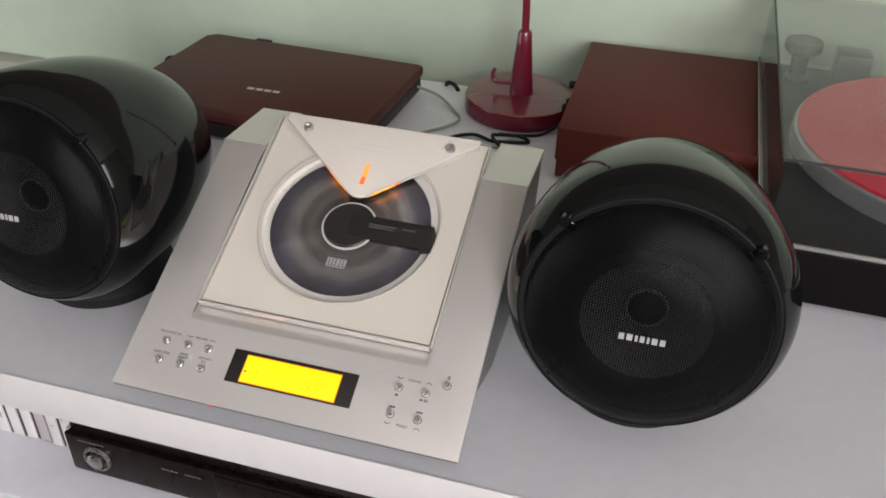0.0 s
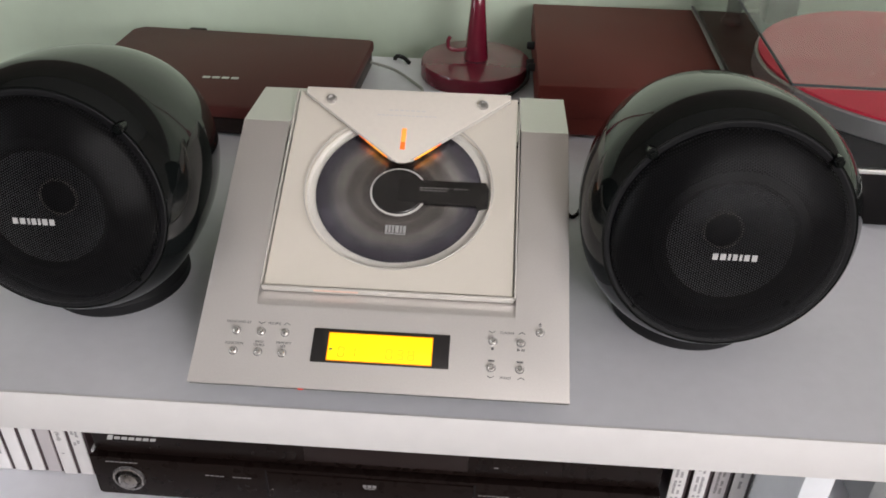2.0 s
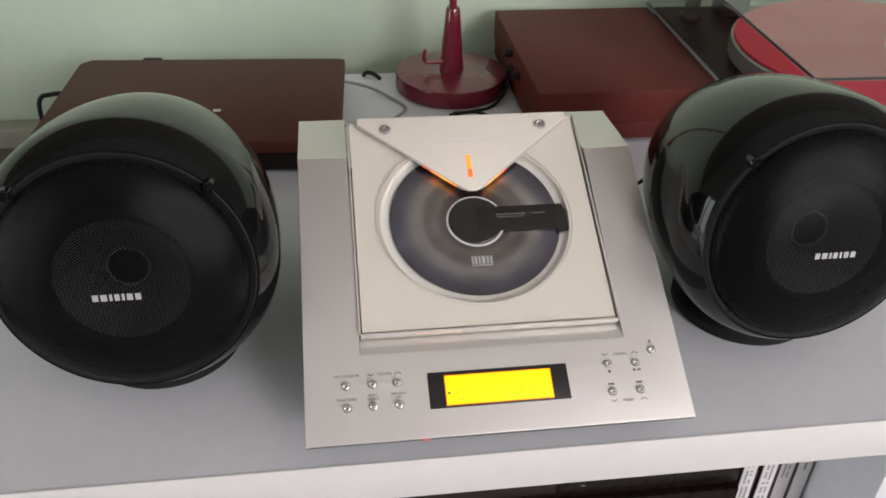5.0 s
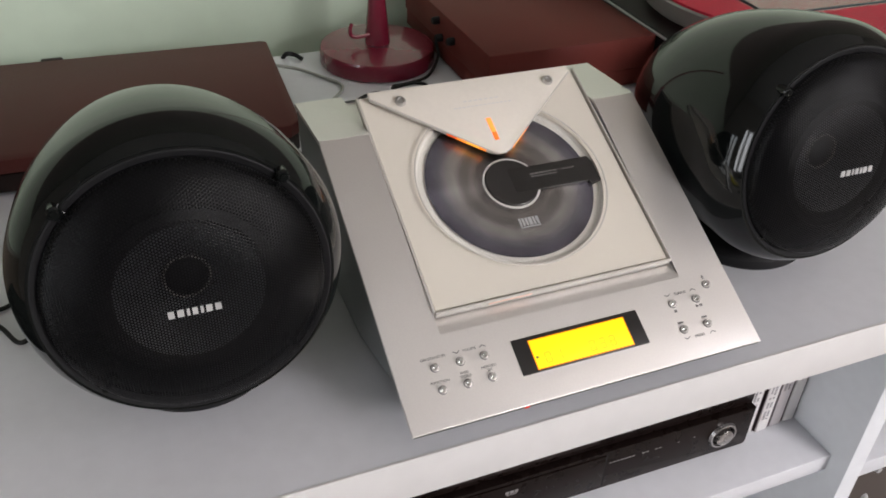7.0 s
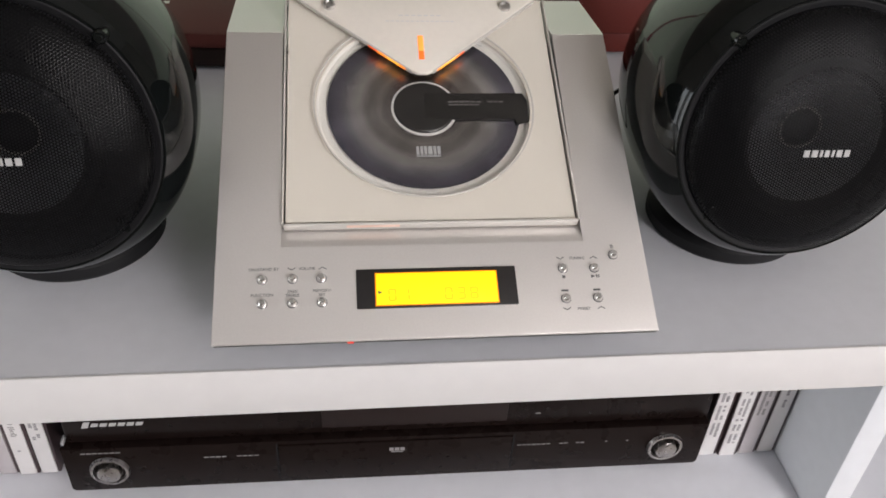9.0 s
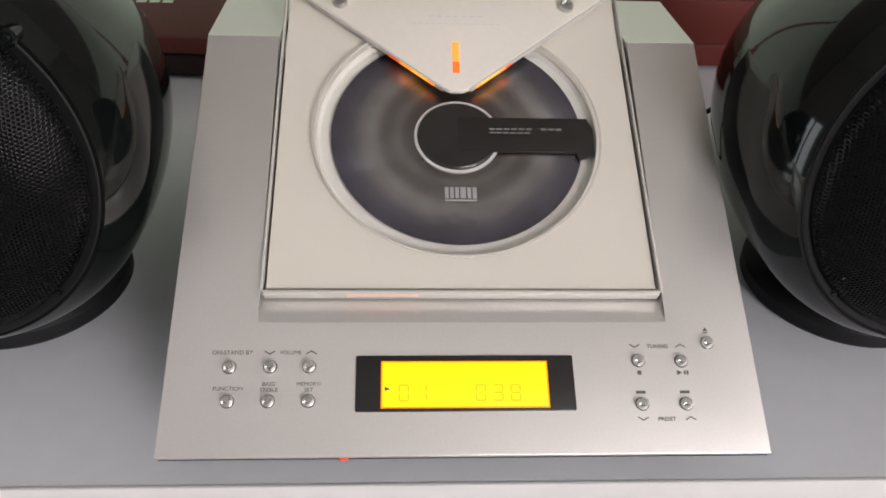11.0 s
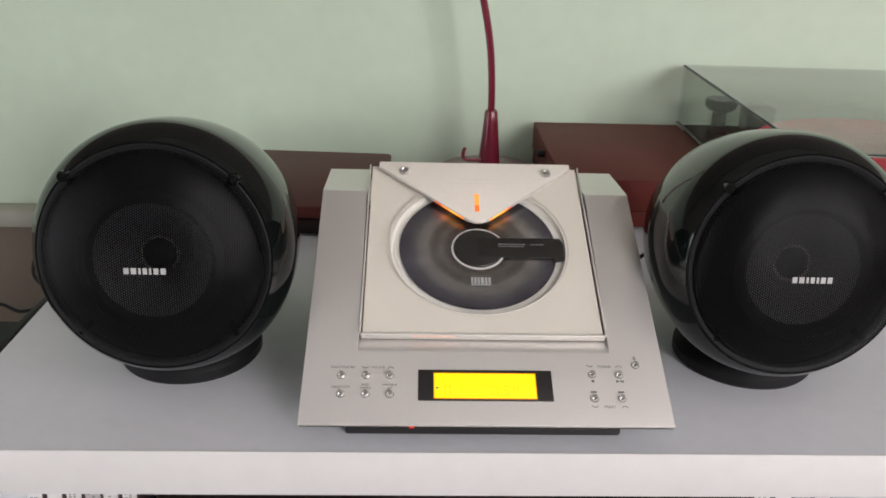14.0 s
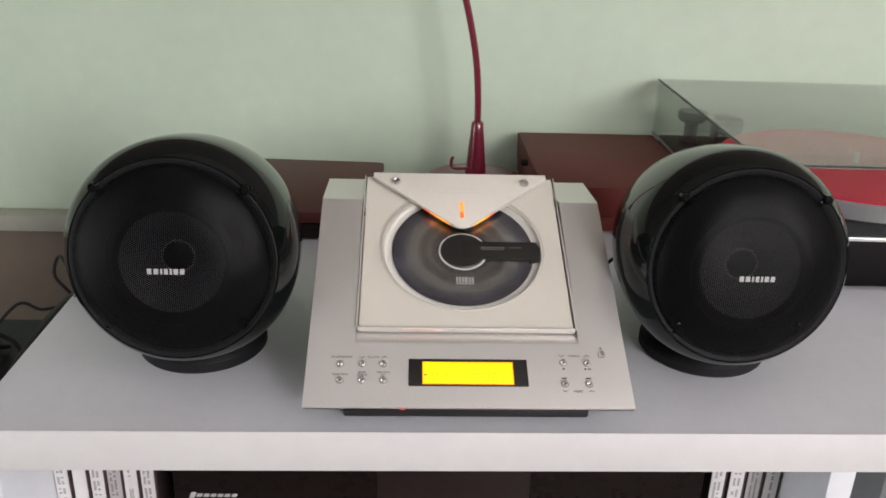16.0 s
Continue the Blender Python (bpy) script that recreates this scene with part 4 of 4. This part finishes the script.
def amplifier():
    ob = thing("amplifier", pose(0.357, 0.060, SHELF2), "silver-beige metal amplifier on pale round feet", "amplifier")
    h = 0.112
    part("case", box(0.001, 0.43, 0.010, 0.30, 0.017, h, 0.002), SILVER_CASE, ob)
    part("front", box(0.011, 0.431, 0.0, 0.012, 0.016, h + 0.001, 0.0045, 3), SILVER_CASE, ob, "front plate with rounded corners")
    # the shadowed side of the case, its shade put into the darker grey
    part("side_panel", box(-0.006, 0.0105, 0.004, 0.30, 0.018, h, 0.002), SIDE, ob, "grey side panel, darkened for its shade")
    for x in (0.012, 0.41):
        for y in (0.020, 0.27):
            part("foot", lathe([(0.0, 0.0), (0.0125, 0.0), (0.0135, 0.0015), (0.0135, 0.005), (0.011, 0.0075), (0.010, 0.0172), (0.0, 0.0172)], 28), PALE, ob, "pale round foot", pose(x, y, 0))
    for x, z in ((0.024, 0.047), (0.024, 0.095), (0.15, 0.047)):
        part("screw", lathe([(0.0, -0.0012), (0.0028, -0.0010), (0.0032, 0.0)], 16, "y"), INK, ob, "dark screw head", pose(x, 0, z))
    part("handle", tube([(0.030, -0.001, 0.028), (0.034, -0.009, 0.029), (0.06, -0.011, 0.030), (0.10, -0.011, 0.030), (0.126, -0.009, 0.029), (0.130, -0.001, 0.028)], 0.0032, 10), DARK, ob, "black bar handle")


amplifier()


def tall_cabinet():
    ob = thing("cabinet", pose(0.330, 0.035, FLOOR_Z), "tall taupe metal cabinet with pale screw heads", "cabinet")
    h = 0.58
    part("case", box(0, 0.43, 0.004, 0.30, 0.012, h, 0.002), TAUPE, ob)
    part("front", box(0, 0.43, 0.0, 0.0035, 0.010, h + 0.001, 0.0015), TAUPE, ob, "taupe front plate")
    # added dark box stands in for the deep, dark gap next to the upright
    part("side_panel", box(-0.024, -0.0005, 0.001, 0.30, 0.0, h - 0.001, 0.001), DARK, ob, "dark filler added in the gap beside the cabinet")
    for x in (0.03, 0.40):
        for y in (0.03, 0.26):
            part("foot", lathe([(0.0, 0.0), (0.013, 0.0), (0.012, 0.013)], 24), RUBBER, ob, "", pose(x, y, 0))
    for x, z in ((0.034, 0.555), (0.105, 0.555), (0.034, 0.515), (0.105, 0.515), (0.034, 0.45)):
        part("screw", lathe([(0.0, -0.0035), (0.003, -0.003), (0.004, 0.0)], 16, "y"), EMBLEM, ob, "pale screw head", pose(x, 0, z))


tall_cabinet()

# ---- cables ----
def cable(points, r, material, label):
    return tagged(link("cable", tube(points, r), material), label, "cable")


cable([(-0.080, 0.52, 0.012), (-0.05, 0.515, 0.006), (-0.025, 0.49, 0.0025), (-0.014, 0.470, 0.0025), (-0.022, 0.45, 0.0025), (-0.05, 0.42, 0.0025), (-0.08, 0.38, 0.0025)], 0.0016, CABLE_GREY, "grey cable from the laptop across the shelf")
cable([(-0.03, 0.405, 0.002), (-0.008, 0.432, 0.002), (0.011, 0.439, 0.0035), (0.030, 0.434, 0.002), (0.050, 0.437, 0.002), (0.067, 0.443, 0.002), (0.055, 0.447, 0.005), (0.034, 0.443, 0.005), (0.030, 0.437, 0.006), (0.040, 0.425, 0.003), (0.07, 0.39, 0.002)], 0.0018, CABLE, "thin black cable looped on the shelf")
cable([(0.034, 0.452, 0.002), (0.055, 0.455, 0.002), (0.078, 0.466, 0.002), (0.097, 0.488, 0.012), (0.096, 0.495, 0.027)], 0.0016, CABLE, "thin black lead plugged into the maroon case")
cable([(-0.035, 0.545, 0.002), (-0.043, 0.553, 0.005), (-0.052, 0.556, 0.003), (-0.055, 0.585, -0.03)], 0.0024, CABLE, "black cord end at the back of the shelf")
cable([(-0.352, 0.505, 0.014), (-0.372, 0.505, 0.013), (-0.384, 0.503, 0.008), (-0.386, 0.50, -0.02), (-0.388, 0.50, -0.14), (-0.42, 0.48, -0.205)], 0.0024, CABLE, "black power lead hanging behind the shelf end")
cable([(-0.235, 0.230, 0.062), (-0.27, 0.215, 0.02), (-0.3035, 0.170, 0.002), (-0.320, 0.188, 0.002), (-0.342, 0.215, 0.006), (-0.368, 0.250, 0.020), (-0.376, 0.250, 0.0), (-0.363, 0.250, -0.024), (-0.392, 0.250, -0.036), (-0.416, 0.250, -0.031), (-0.44, 0.22, -0.060), (-0.46, 0.20, -0.096)], 0.0016, CABLE, "thin black loudspeaker wire over the shelf end")
cable([(-0.235, 0.235, 0.058), (-0.27, 0.24, 0.015), (-0.3135, 0.210, 0.002), (-0.335, 0.207, 0.002), (-0.352, 0.20, -0.012), (-0.358, 0.15, -0.05), (-0.40, 0.13, -0.096)], 0.0016, CABLE, "thin black loudspeaker wire over the shelf end")
cable([(-0.352, 0.30, -0.030), (-0.353, 0.22, -0.012), (-0.352, 0.14, -0.010), (-0.354, 0.06, -0.030), (-0.362, 0.02, -0.080), (-0.38, 0.06, -0.096)], 0.0055, CABLE, "thick black cable along the shelf end")
cable([(0.17, 0.235, 0.05), (0.145, 0.25, 0.015), (0.135, 0.235, 0.003), (0.125, 0.24, 0.002), (0.10, 0.30, 0.002), (0.05, 0.34, 0.002)], 0.0016, CABLE, "thin black loudspeaker wire behind the player")
tub = thing("equipment_box", pose(-0.545, 0.205, FLOOR_Z), "black equipment box beside the shelf end", "box")
part("body", box(-0.18, 0.18, -0.155, 0.155, 0.012, 0.698, 0.006), RUBBER, tub)
for sx in (-1, 1):
    for sy in (-1, 1):
        part("foot", lathe([(0.0, 0.0), (0.015, 0.0), (0.014, 0.0125)], 16), RUBBER, tub, "", pose(sx * 0.13, sy * 0.12, 0))
for n in range(5):
    a = n * 1.3
    cable([(-0.42 - 0.02 * n, 0.12 + 0.03 * n, -0.0985)] + [(-0.46 - 0.015 * n + 0.05 * math.cos(a + k * 1.1), 0.22 + 0.015 * n + 0.06 * math.sin(a + k * 1.1), -0.0985 + 0.014 * ((k + n) % 3)) for k in range(5)], 0.0028, CABLE, "tangled black cable on the equipment box")
